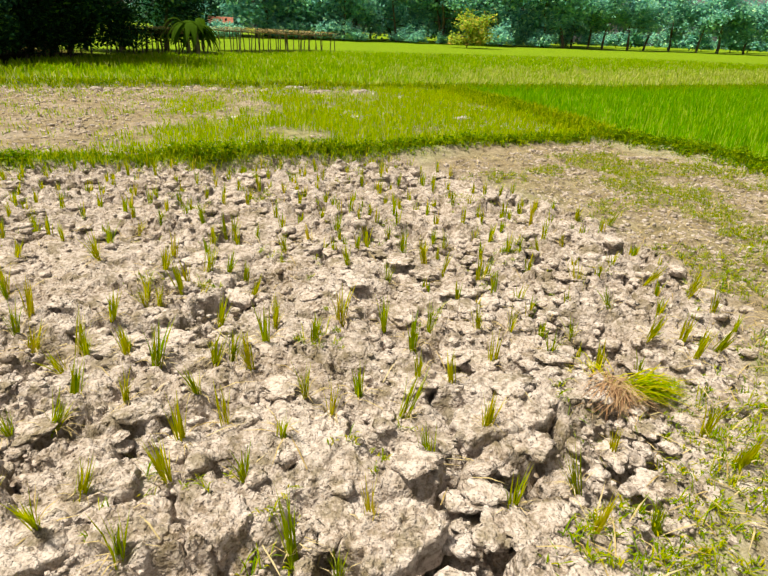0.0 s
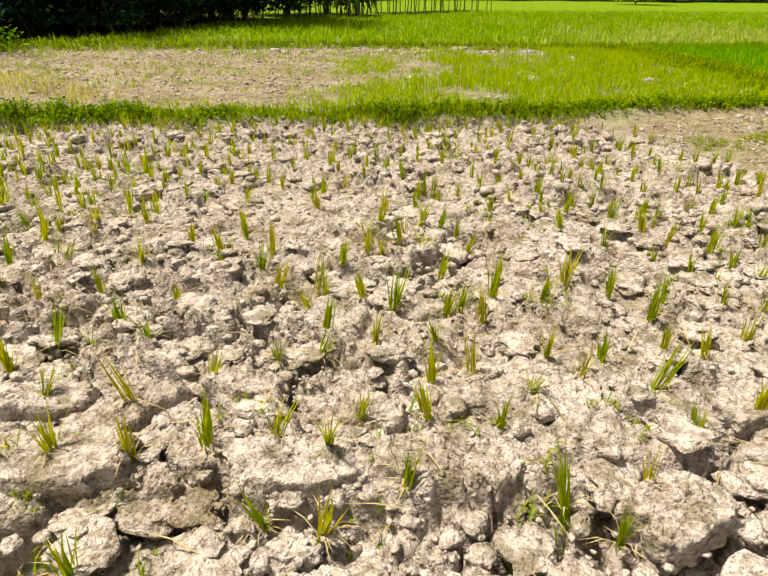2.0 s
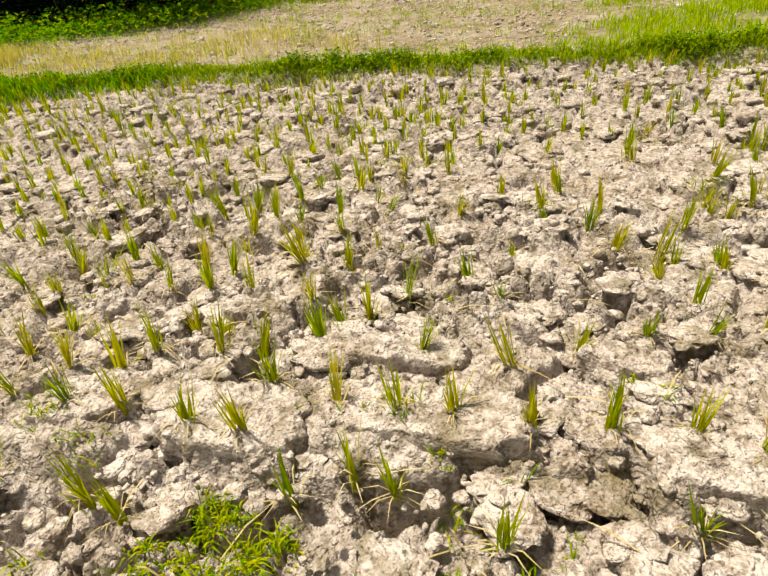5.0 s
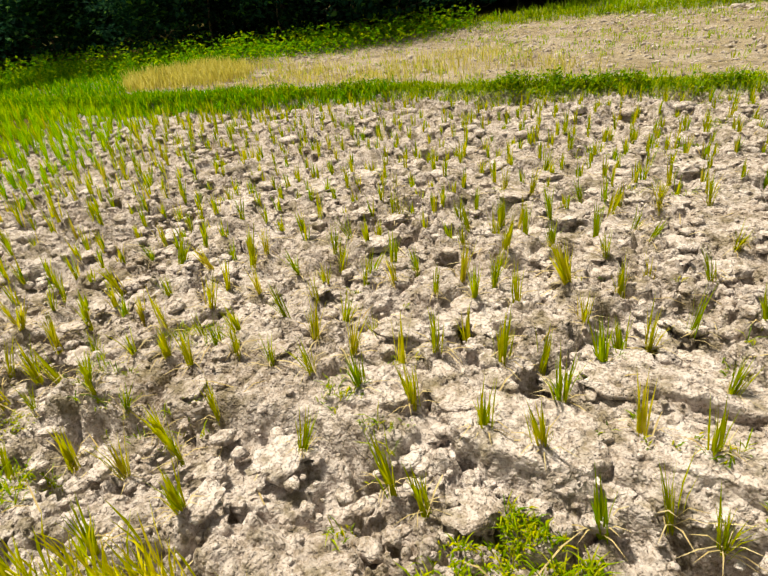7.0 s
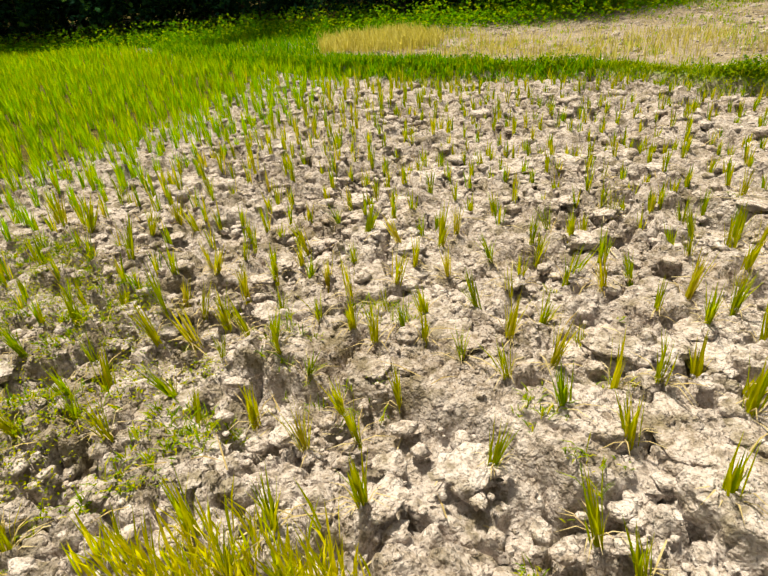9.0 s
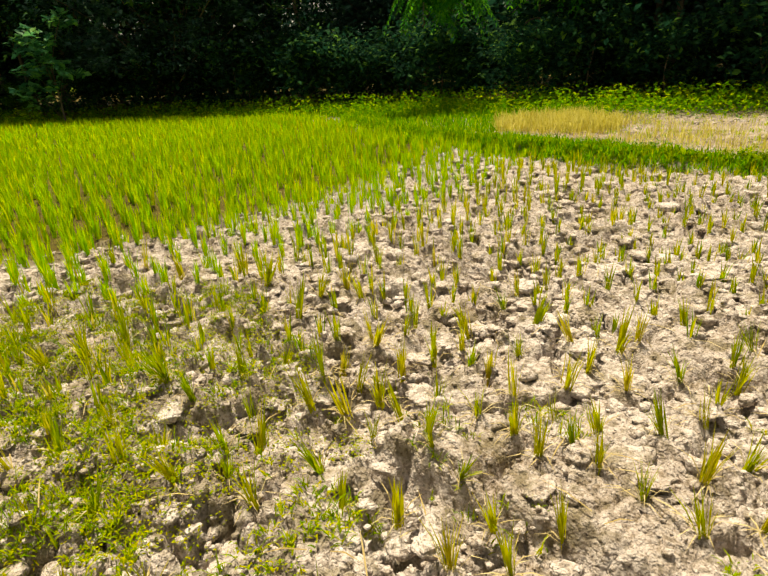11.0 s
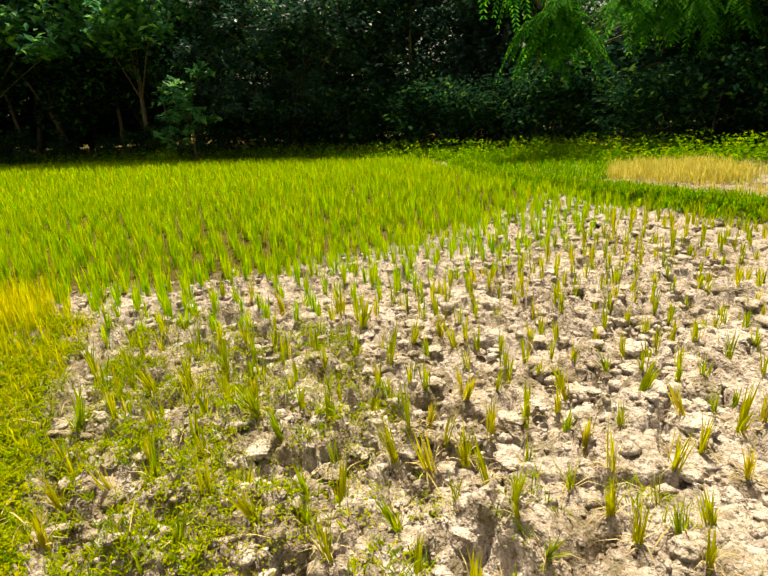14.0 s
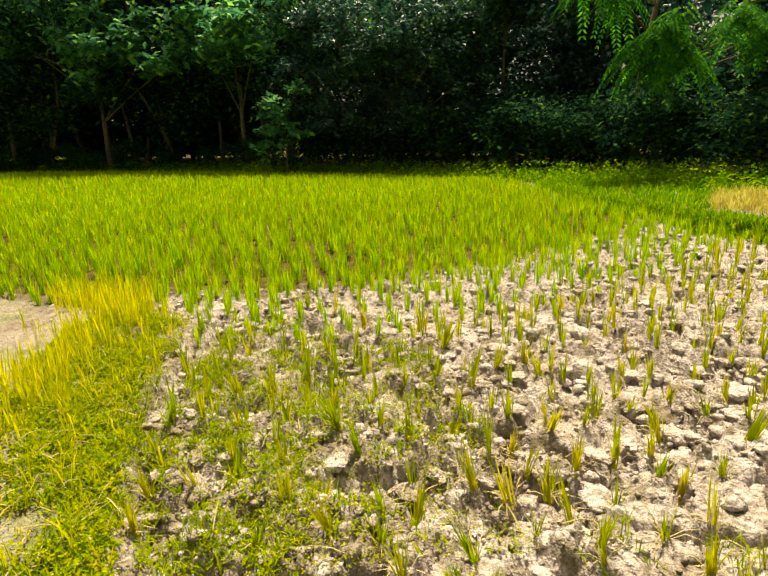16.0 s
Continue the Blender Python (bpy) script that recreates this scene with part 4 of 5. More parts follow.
def clods():
    rng = np.random.default_rng(33)
    for x, y, long, wide, turn, thick, top in SLABS:
        ob = new("clay_slab", slab_mesh(rng, long, wide, thick))
        ob.parent = ground
        ob.matrix_world = pose(x, y, top - 0.02, rng.normal(0, 2.5), rng.normal(0, 2.5), turn)
    shapes = {d: [clod_shape(rng, d, t) for _ in range(n)] for d, t, n in ((1, 0.8, 8), (2, 0.8, 16), (3, 0.75, 16))}

    def strewn(x, y, z, size, detail, squat=None):
        """Lumps of one detail as one lot of corners and faces."""
        lots, pick = [], rng.integers(0, len(shapes[detail]), len(x))
        for n, (v, f) in enumerate(shapes[detail]):
            k = np.flatnonzero(pick == n)
            t, a = rng.uniform(0, 6.28, len(k)), rng.uniform(0.78, 1.25, len(k))
            c, s = np.cos(t)[:, None], np.sin(t)[:, None]
            px, py = v[:, 0] * a[:, None], v[:, 1] / a[:, None]
            p = np.stack([px * c - py * s, px * s + py * c, v[:, 2] * (np.ones(len(k)) if squat is None else squat[k])[:, None]], -1) * size[k][:, None, None]
            p += np.c_[x[k], y[k], z[k]][:, None]
            lots.append((p.reshape(-1, 3), [(f[None] + np.arange(len(k))[:, None, None] * len(v)).reshape(-1, 3)]))
        return joined(*lots)

    area = BUND_EDGE[2:] + BUND_FAR
    lots = []
    # broad masses, then clods and knobs between them
    for gap, share, low, high, reach in ((0.235, 0.55, 0.070, 0.125, 12.0), (0.105, 0.62, 0.028, 0.060, 12.0), (0.055, 0.50, 0.011, 0.024, 4.4)):
        p = scattered(area, gap, rng, 0.48, lambda x, y: (np.hypot(x + 3.8, y - 5) < reach) & (zones(x, y)["paddy"] > 0.5) & (zones(x, y)["rice"] < 0.8) & (on_slab(x, y) < -1) & (inside(x, y, NEAR_MAT) < 0.0)
                      & (rng.uniform(0, 1, x.shape) < share * (0.55 + 0.9 * smooth(0.40, 0.60, fbm(x * 1.5 + 5, y * 1.5, 3, 60)))))
        if gap > 0.2:
            p = p[(inside(p[:, 0], p[:, 1], PADDY) > 0.35) | (p[:, 0] > -5.0)]
        far = np.hypot(p[:, 0] + 3.8, p[:, 1] - 5)
        size = rng.uniform(low, high, len(p)) * np.where(zones(p[:, 0], p[:, 1])["rice"] > 0.2, 0.7, 1)
        # the weedy corner is crumbled finer
        if gap > 0.2:
            size = size * (1 - 0.38 * smooth(6.0, 4.4, p[:, 1]) * smooth(-5.2, -5.8, p[:, 0]))
        squat = rng.uniform(0.42, 0.72, len(p)) if gap > 0.2 else rng.uniform(0.6, 1.0, len(p))
        # masses sit at one level, whatever gaps lie beneath them
        z = np.clip(p[:, 2], -0.07, 0.03) - 0.012 + (0.004 if gap > 0.2 else -0.05 * size) + rng.normal(0, 0.006, len(p))
        near = far < 5.4
        if gap > 0.2:
            order = np.argsort(far)[:300]
            own = [mesh_from("clod", v, [fc], CLAY, True) for v, fc in shapes[3]]
            for k in order:
                ob = new("clod", own[rng.integers(0, len(own))])
                ob.parent = ground
                ob.matrix_world = pose(p[k, 0], p[k, 1], z[k], rng.normal(0, 6), rng.normal(0, 6), rng.uniform(0, 360)) @ Matrix.Diagonal((size[k] * rng.uniform(0.9, 1.45), size[k], size[k] * squat[k], 1))
            left = np.ones(len(p), bool)
            left[order] = False
            p, z, size, near, squat = p[left], z[left], size[left], near[left], squat[left]
        if gap < 0.1:
            tagged(part("clay_crumbs", mesh_from("clay_crumbs", *strewn(p[:, 0], p[:, 1], z, size, 1, squat), CLAY, True), ground, "rounded knobs of crumbled pale clay"), kind="stuff")
            continue
        fine = near | (gap > 0.2)
        lots.append(strewn(p[fine][:, 0], p[fine][:, 1], z[fine], size[fine], 2, squat[fine]))
        lots.append(strewn(p[~fine][:, 0], p[~fine][:, 1], z[~fine], size[~fine], 1, squat[~fine]))
    # crumbs
    t, r = rng.uniform(radians(75), radians(225), 26000), np.exp(rng.uniform(math.log(1.2), math.log(9), 26000))
    cx, cy = -3.8 + r * np.cos(t), 4.8 + r * np.sin(t)
    ok = (fbm(cx * 2.1, cy * 2.1, 3, 131) > rng.uniform(0.35, 0.6, len(cx))) & (zones(cx, cy)["rice"] < 0.5)
    cx, cy, r = cx[ok], cy[ok], r[ok]
    lots.append(strewn(cx, cy, soil_top(cx, cy) - 0.012, np.exp(rng.normal(math.log(0.008), 0.4, len(cx))) * np.clip(r / 3, 0.8, 2.0), 1))
    m = scattered([(-2.2, 7.0), (-1.25, 9.1), (-1.25, 10.1), (-2.3, 12.0), (-3.4, 13.1), (-1.0, 16.0), (0.8, 13.6), (1.6, 11.8), (0.6, 8.0), (-1.0, 6.2)], 0.05, rng, 0.9, lambda a, b: fbm(a * 1.7, b * 1.7, 3, 133) > 0.36)
    lots.append(strewn(m[:, 0], m[:, 1], m[:, 2] - 0.012, np.exp(rng.normal(math.log(0.016), 0.5, len(m))), 1))
    m = np.r_[along([(x + 0.5, y - 0.8) for x, y in LEVEE_BACK[2:6]], 0.3, 260, rng), along([(-6.6, 17.6), (-5.6, 17.2), (-4.6, 17.9)], 0.3, 60, rng), along([(-3.4, 17.6), (-2.4, 17.2)], 0.2, 50, rng), along([(-2.8, 19.9), (-3.6, 19.4)], 0.2, 40, rng)]
    lots.append(strewn(m[:, 0], m[:, 1], m[:, 2], np.exp(rng.normal(math.log(0.07), 0.4, len(m))), 2))
    m = scattered(MID_FIELD, 0.15, rng, 0.9, lambda a, b: fbm(a * 1.2, b * 1.2, 3, 132) > 0.42)
    lots.append(strewn(m[:, 0], m[:, 1], m[:, 2] - 0.01, np.exp(rng.normal(math.log(0.03), 0.45, len(m))), 1))
    tagged(part("loose_clods", mesh_from("loose_clods", *joined(*lots), CLAY, True), ground, "crumbled pale clay lumps"), kind="stuff")


clods()


# ---- grass and weeds on the banks ----
def ground_cover():
    rng = np.random.default_rng(44)
    # far bank: dense, with taller stalks
    p = along(LEVEE_FAR[:15], 0.10, 5600, rng)
    q = along(LEVEE_FAR[14:], 0.17, 4200, rng)
    d = along(LEVEE_FAR[:15], 0.14, 420, rng)
    lots = [tuft(np.r_[p, q], 3, rng.uniform(0.05, 0.10, len(p) + len(q)) + 0.22 * np.clip(fbm(np.r_[p, q][:, 0] * 2.2, np.r_[p, q][:, 1] * 2.2, 3, 171) - 0.42, 0, 1), 0.8, 0.011, 0.02, rng, 0.03), tuft(d, 5, rng.uniform(0.10, 0.20, len(d)), 0.4, 0.009, 0.02, rng, 0.02)]
    f = along(BUND_FAR, 0.10, 1500, rng)
    lots.append(tuft(f, 4, rng.uniform(0.05, 0.16, len(f)), 0.8, 0.010, 0.02, rng, 0.03))
    a, b = along(LEVEE_SIDE, 0.28, 2200, rng), along(LEVEE_BACK, 0.28, 5200, rng)
    lots += [tuft(np.r_[a, b], 4, rng.uniform(0.10, 0.26, len(a) + len(b)), 0.7, 0.02, 0.02, rng, 0.05)]
    a = along(LEVEE_SIDE, 0.14, 3200, rng)
    # dark leaves added along the back bank in place of its shadow
    s = along(LEVEE_BACK[2:9], 0.12, 2400, rng)
    b = np.r_[p[(p[:, 0] > -12.5 + rng.normal(0, 0.8, len(p))) & (fbm(p[:, 0] * 1.3, p[:, 1] * 1.3, 2, 172) > rng.uniform(0.40, 0.62, len(p)) - 0.12 * smooth(-6.5, -4.5, p[:, 0]))], q, q[: len(q) // 2], a, s]
    b = np.repeat(b, 4, 0)
    b = b + np.c_[rng.normal(0, 0.03, (len(b), 2)), rng.uniform(0.0, 0.08, len(b)) + rng.uniform(0, 0.30, len(b)) * np.clip(fbm(b[:, 0] * 2.2, b[:, 1] * 2.2, 3, 171) - 0.36, 0, 1)]
    stuff("bank_weeds_and_shadow", mesh_from("bank_weeds_and_shadow", *leaves(b, np.full(len(b), 0.028), rng, 0.5), BANK_LEAF), "lush dark green leafy weeds along the earth bank, and a dark leaf row for bank shadow", "weeds")
    stuff("bank_grass", mesh_from("bank_grass", *joined(*lots), GRASS), "short dense green grass on the low earth banks", "grass")

    # near bank: creeping weeds, with bare clay between
    strip = [(-8.9, 0.5), (-8.75, 1.3), (-7.9, 1.8), (-7.25, 2.15), (-6.7, 2.6), (-6.15, 3.1), (-5.75, 4.0), (-5.4, 4.8), (-4.9, 5.5), (-4.2, 5.9), (-4.1, 5.5), (-4.6, 4.9), (-4.9, 3.8), (-5.2, 2.6), (-6.2, 1.7), (-7.4, 1.0), (-8.2, 0.45)]
    right = [(-2.5, 7.15), (-1.9, 8.0), (-1.5, 9.1), (-1.25, 10.1), (-1.55, 10.9), (-2.3, 12.0), (-3.4, 13.1), (-2.3, 14.6), (-0.8, 16.0), (0.2, 15.2), (0.8, 14), (2.0, 11.8), (1.0, 8.0), (-1.0, 6.2)]
    wild = [(-8.9, 2.0), (-8.7, 3.4), (-7.9, 3.9), (-7.3, 4.35), (-6.6, 4.55), (-6.15, 4.3), (-6.25, 3.1), (-7.3, 2.15)]
    soft = lambda lo, hi, s: lambda x, y: fbm(x * s, y * s, 3, 150) > rng.uniform(lo, hi, x.shape)
    left_part = lambda x, y: fbm(x * 2.4, y * 2.4, 3, 151) - 0.16 * smooth(0.28, 0.0, inside(x, y, strip)) > 0.30 + 0.22 * smooth(2.2, 3.2, y) - 0.10 * smooth(4.6, 5.1, y) + rng.uniform(-0.06, 0.06, x.shape)
    lots, grass = [], []
    for ring, gap, keep, size in ((strip, 0.024, left_part, 0.022), (right, 0.04, lambda x, y: fbm(x * 1.9, y * 1.9, 4, 150) + 0.24 * smooth(10.0, 7.6, y) > rng.uniform(0.44, 0.66, x.shape), 0.015), ([(-8.7, 1.5), (-8.3, 2.4), (-7.3, 2.9), (-6.6, 3.4), (-6.1, 3.9), (-5.9, 3.6), (-6.7, 2.5), (-7.9, 1.7)], 0.026, soft(0.38, 0.62, 4.0), 0.014), (NEAR_MAT, 0.021, soft(0.34, 0.54, 4.5), 0.017), (wild, 0.036, soft(0.38, 0.66, 3.4), 0.018), (BUND_EDGE[8:] + BUND_FAR[:5], 0.055, soft(0.64, 0.82, 3.6), 0.014)):
        c = scattered(ring, gap, rng, 0.9, keep)
        lots.append(tuft(c, 6, rng.uniform(0.010, 0.036, len(c)), 1.4, size * 0.40, 0.008, rng, 0.012))
        g = c[rng.uniform(0, 1, len(c)) < 0.4]
        grass.append(tuft(g, 4, rng.uniform(0.03, 0.10, len(g)), 1.2, 0.005, 0.01, rng, 0.012))
    c = scattered(strip, 0.034, rng, 0.9, lambda x, y: fbm(x * 3.4, y * 3.4, 4, 152) > rng.uniform(0.36, 0.54, x.shape))
    c = np.repeat(c[c[:, 1] < 3.2], 5, 0)
    c = c + np.c_[rng.normal(0, 0.015, (len(c), 2)), rng.uniform(0.01, 0.06, len(c))]
    d = scattered(wild + [(-7.6, 1.95), (-8.6, 1.6)], 0.034, rng, 0.9, lambda x, y: fbm(x * 3.0, y * 3.0, 4, 150) > rng.uniform(0.40, 0.66, x.shape))
    d = np.repeat(d, 7, 0)
    d = d + np.c_[rng.normal(0, 0.022, (len(d), 2)), rng.uniform(0.004, 0.045, len(d))]
    stuff("corner_weeds", mesh_from("corner_weeds", *leaves(d, np.full(len(d), 0.0085), rng, 0.6, 1.7), CLOVER), "fine yellow-green weeds creeping over the clods", "weeds")
    stuff("clover_mat", mesh_from("clover_mat", *leaves(c, np.full(len(c), 0.016), rng, 0.7, 1.2), CLOVER), "bright yellow-green mat of small-leaved creeping weeds", "weeds")
    c = scattered(strip, 0.085, rng, 0.9, lambda x, y: (y < 3.3) & (rng.uniform(0, 1, x.shape) < 0.55))
    stuff("strip_grass", mesh_from("strip_grass", *tuft(c, 4, rng.uniform(0.06, 0.24, len(c)), 0.5, 0.0055, 0.01, rng, 0.015), YELLOW), "thin yellow-green grass standing in the creeping weeds", "grass")
    stuff("weeds", mesh_from("weeds", *joined(*lots), WEED), "low yellow-green creeping weeds on the clay", "weeds")
    stuff("weed_grass", mesh_from("weed_grass", *joined(*grass), GRASS), "thin short green grass among the weeds", "grass")

    # tall yellow grass beside the path and round the bare patch
    e = np.r_[along([(-5.66, 4.82), (-5.78, 4.56), (-5.87, 4.34), (-5.96, 4.12)], 0.055, 80, rng), along([(-8.75, 0.6), (-8.3, 0.7), (-7.75, 1.05), (-7.2, 1.4), (-6.9, 1.6)], 0.17, 150, rng)]
    t = np.r_[rng.uniform(0.15, 0.28, 80), rng.uniform(0.14, 0.36, 150)]
    e2 = along([(-9.0, -0.4), (-8.95, 0.3), (-8.7, 0.75)], 0.16, 100, rng)
    stuff("yellow_grass", mesh_from("yellow_grass", *joined(tuft(e, 6, t, 0.32, 0.0075, 0.01, rng, 0.02), tuft(e2, 6, rng.uniform(0.3, 0.5, 100), 0.3, 0.008, 0.01, rng, 0.02)), YELLOW), "tall ripening yellow grass along the bank", "grass")

    # pale dead grass patch, and stubble beside it
    c = scattered(STRAW_PATCH, 0.085, rng, 0.8)
    lots = [tuft(c, 6, rng.uniform(0.2, 0.38, len(c)), 0.5, 0.012, 0.01, rng, 0.05)]
    c = scattered([(-15.6, 6.5), (-12.0, 8.9), (-9.5, 11.2), (-12.5, 12.5), (-17.2, 9.5)], 0.17, rng, 0.9, soft(0.40, 0.6, 0.8))
    lots.append(tuft(c, 6, rng.uniform(0.10, 0.28, len(c)), 0.5, 0.010, 0.01, rng, 0.06))
    stuff("dead_grass", mesh_from("dead_grass", *joined(*lots), STRAW), "patch of tall pale dead grass by the wood", "grass")

    # stubble straws strewn over the fallow field and the bare strip
    c = np.r_[scattered(MID_FIELD, 0.12, rng, 0.9), scattered(right, 0.10, rng, 0.9), scattered(BUND_EDGE[6:] + BUND_FAR, 0.30, rng, 0.9), scattered(strip, 0.10, rng, 0.9)]
    n = len(c)
    v = blades(c + [0, 0, 0.012], rng.uniform(0.01, 0.06, n), rng.uniform(0.06, 0.24, n), rng.uniform(0, 6.28, n), np.full(n, 0.006), 0.6)
    stuff("straw_litter", mesh_from("straw_litter", *v, DRY), "broken dry straws strewn on the soil", "straw")

    # grass coming up in the fallow field, and the tall crop beside it
    side = lambda x, y: 1.25 * (fbm(x * 0.7, y * 0.7, 3, 160) - 0.5) + 0.5 - 0.16 * smooth(0.52, 0.62, fbm(x * 1.1, y * 1.1, 2, 161)) + 0.10 * np.clip(x + 0.25 * (y - 13) + 6.6, -4, 3) > rng.uniform(0.44, 0.66, x.shape)
    c = np.r_[scattered(MID_FIELD, 0.115, rng, 0.9, side), scattered(MID_FIELD, 0.22, rng, 0.9, soft(0.3, 0.7, 1.3))]
    stuff("field_grass", mesh_from("field_grass", *tuft(c, 6, rng.uniform(0.06, 0.12, len(c)) + 0.09 * smooth(-8.5, -6, c[:, 0] + 0.25 * (c[:, 1] - 13)), 0.6, 0.012, 0.01, rng, 0.05), MEADOW), "thin yellow-green grass coming up in the fallow field", "grass")
    c = scattered(GREEN_FIELD, 0.23, rng, 0.8, lambda x, y: (np.hypot(x + 3, y - 6) < 42) & (from_line(x, y, LEVEE_FAR) > 0.5) & (from_line(x, y, LEVEE_SIDE) > 0.4))
    stuff("green_crop", mesh_from("green_crop", *tuft(c, 6, rng.uniform(0.22, 0.31, len(c)), 0.40, 0.016, 0.01, rng, 0.10), CROP), "even bright green young rice behind a bank", "rice")
    back = [(-18, 15.5), (-14.0, 18.2), (-8.5, 22.6), (-4.7, 25.2), (9.2, 35.6), (24, 45.5), (40, 62), (10, 64), (-16, 52), (-21, 32), (-20, 26), (-18, 20)]
    c = scattered(back, 0.36, rng, 0.9)
    band = smooth(10, 2, np.abs(from_line(c[:, 0], c[:, 1], LEVEE_BACK) - 4)) * smooth(-9, -2, c[:, 0] + 0.0 * c[:, 1])
    pale = rng.uniform(0, 1, len(c)) < 0.12 + 0.75 * band
    for which, name, mat, label in ((pale, "pale_grass", PALE, "pale seeding grass in the further field"), (~pale, "far_grass", FIELD, "bright green grass of the further field")):
        k = c[which]
        stuff(name, mesh_from(name, *tuft(k, 6, rng.uniform(0.2, 0.36, len(k)), 0.6, 0.035, 0.02, rng, 0.16), mat), label, "grass")
    # weeds at the foot of the wood
    p = np.array(FOREST_EDGE[1:-1], float)
    c = along([(x + 0.9, y) for x, y in p], 0.75, 5200, rng)
    c = c[(inside(c[:, 0], c[:, 1], DENSE_RICE) < 0.2) & (c[:, 1] < 15)]
    k = np.repeat(c, 9, 0) + np.c_[rng.normal(0, 0.10, (9 * len(c), 2)), rng.uniform(0.02, 0.5, 9 * len(c)) * np.repeat(rng.uniform(0.4, 1.3, len(c)), 9)]
    v = scattered([(-24, 1.5), (-17.7, 4.6), (-15.8, 6.25), (-17.8, 6.8), (-18.6, 9.5), (-24, 7)], 0.16, rng, 0.9)
    v2 = np.r_[along(LEVEE_FAR[:5], 0.22, 2200, rng), along(BUND_FAR[7:], 0.12, 700, rng)]
    stuff("verge_grass", mesh_from("verge_grass", *joined(tuft(v, 6, rng.uniform(0.1, 0.3, len(v)), 0.7, 0.022, 0.02, rng, 0.06), tuft(v2, 6, rng.uniform(0.08, 0.22, len(v2)), 0.7, 0.014, 0.02, rng, 0.05)), LIME), "rank yellow-green grass between the rice and the wood", "grass")
    k2 = along([(x + 2.0, y) for x, y in p[2:6]], 0.5, 4200, rng)
    k2 = k2 + np.c_[np.zeros((len(k2), 2)), rng.uniform(0.02, 0.35, len(k2))]
    stuff("edge_weeds", mesh_from("edge_weeds", *joined(leaves(k, np.full(len(k), 0.062), rng, 0.6), leaves(k2, np.full(len(k2), 0.05), rng, 0.6)), LIME), "leafy green weeds at the foot of the wood", "weeds")


ground_cover()


# ---- the dead rice bundle, sticks and litter ----
def straw_bundle():
    rng = np.random.default_rng(55)
    x, y = -2.02, 8.32
    z = float(soil_top(np.array([x]), np.array([y]))[0])
    root = tagged(new("rice_bundle"), "uprooted bundle of rice seedlings with brown dead roots", "rice bundle")
    root.matrix_world = pose(x, y, z) @ Matrix.Scale(0.92, 4)
    n = 380
    at = np.c_[rng.normal(-0.05, 0.045, n), rng.normal(0.02, 0.055, n), rng.uniform(0.02, 0.11, n)]
    part("dead_straw", mesh_from("dead_straw", *blades(at, rng.uniform(0.01, 0.05, n), rng.uniform(0.12, 0.25, n), rng.normal(math.pi + 1.25, 0.75, n), np.full(n, 0.0045), 0.9), BROWN), root, "withered reddish-brown straw")
    n = 60
    at = np.c_[rng.normal(-0.12, 0.05, n), rng.normal(0.10, 0.04, n), rng.uniform(0.02, 0.08, n)]
    part("yellow_tuft", mesh_from("yellow_tuft", *blades(at, rng.uniform(0.05, 0.12, n), rng.uniform(0.06, 0.16, n), rng.normal(2.4, 0.6, n), np.full(n, 0.006), 0.4), YELLOW), root, "yellowing blades")
    n = 200
    at = np.c_[rng.normal(0.07, 0.05, n), rng.normal(0.05, 0.04, n), rng.uniform(0.02, 0.09, n)]
    part("green_tuft", mesh_from("green_tuft", *blades(at, rng.uniform(0.03, 0.11, n), rng.uniform(0.14, 0.28, n), rng.normal(0.05, 0.38, n), np.full(n, 0.007), 0.5), RICE_ROWS), root, "fresh yellow-green blades")


BROWN = leaf_material("brown_straw", [(0.0, (0.24, 0.13, 0.07)), (0.6, (0.42, 0.27, 0.16)), (1.0, (0.52, 0.40, 0.24))], False, 0.15)
straw_bundle()


def stick(points, radius, label):
    z = [float(soil_top(np.array([a]), np.array([b]))[0]) for a, b in points]
    top = max(z)
    me = mesh_from("stick", *tube([(a, b, 0.4 * c + 0.6 * top + 0.012) for (a, b), c in zip(points, z)], [radius * (1 - 0.18 * k) for k in range(len(points))], 6), POLE, True)
    tagged(new("stick", me), label, "stick", "dry sticks on the bank")


stick([(-1.62, 7.62), (-1.50, 7.52), (-1.36, 7.46), (-1.20, 7.33)], 0.012, "bleached dry stick lying among the weeds")
stick([(-1.72, 7.48), (-1.60, 7.44), (-1.55, 7.30), (-1.60, 7.20)], 0.010, "crooked grey dry twig lying among the weeds")


def chip(x, y, size, turn):
    """A curled pale flake of husk or paper on the soil."""
    z = float(height(np.array([x]), np.array([y]))[0])
    u, v = np.meshgrid(np.linspace(-1, 1, 5), np.linspace(-0.6, 0.6, 4), indexing="ij")
    c = np.stack([u * size, v * size, 0.25 * size * (u**2) + 0.1 * size * v], -1).reshape(-1, 3)
    k, j = np.meshgrid(np.arange(4), np.arange(3), indexing="ij")
    q = np.stack([k * 4 + j, (k + 1) * 4 + j, (k + 1) * 4 + j + 1, k * 4 + j + 1], -1).reshape(-1, 4)
    ob = new("scrap", mesh_from("scrap", c, [q], SCRAP, True))
    ob.matrix_world = pose(x, y, z + 0.03, 12, -8, turn)
    solid = ob.modifiers.new("thick", "SOLIDIFY")
    solid.thickness = 0.006
    tagged(ob, "small curled white scrap lying on the field", "scrap", "white scraps on the field")


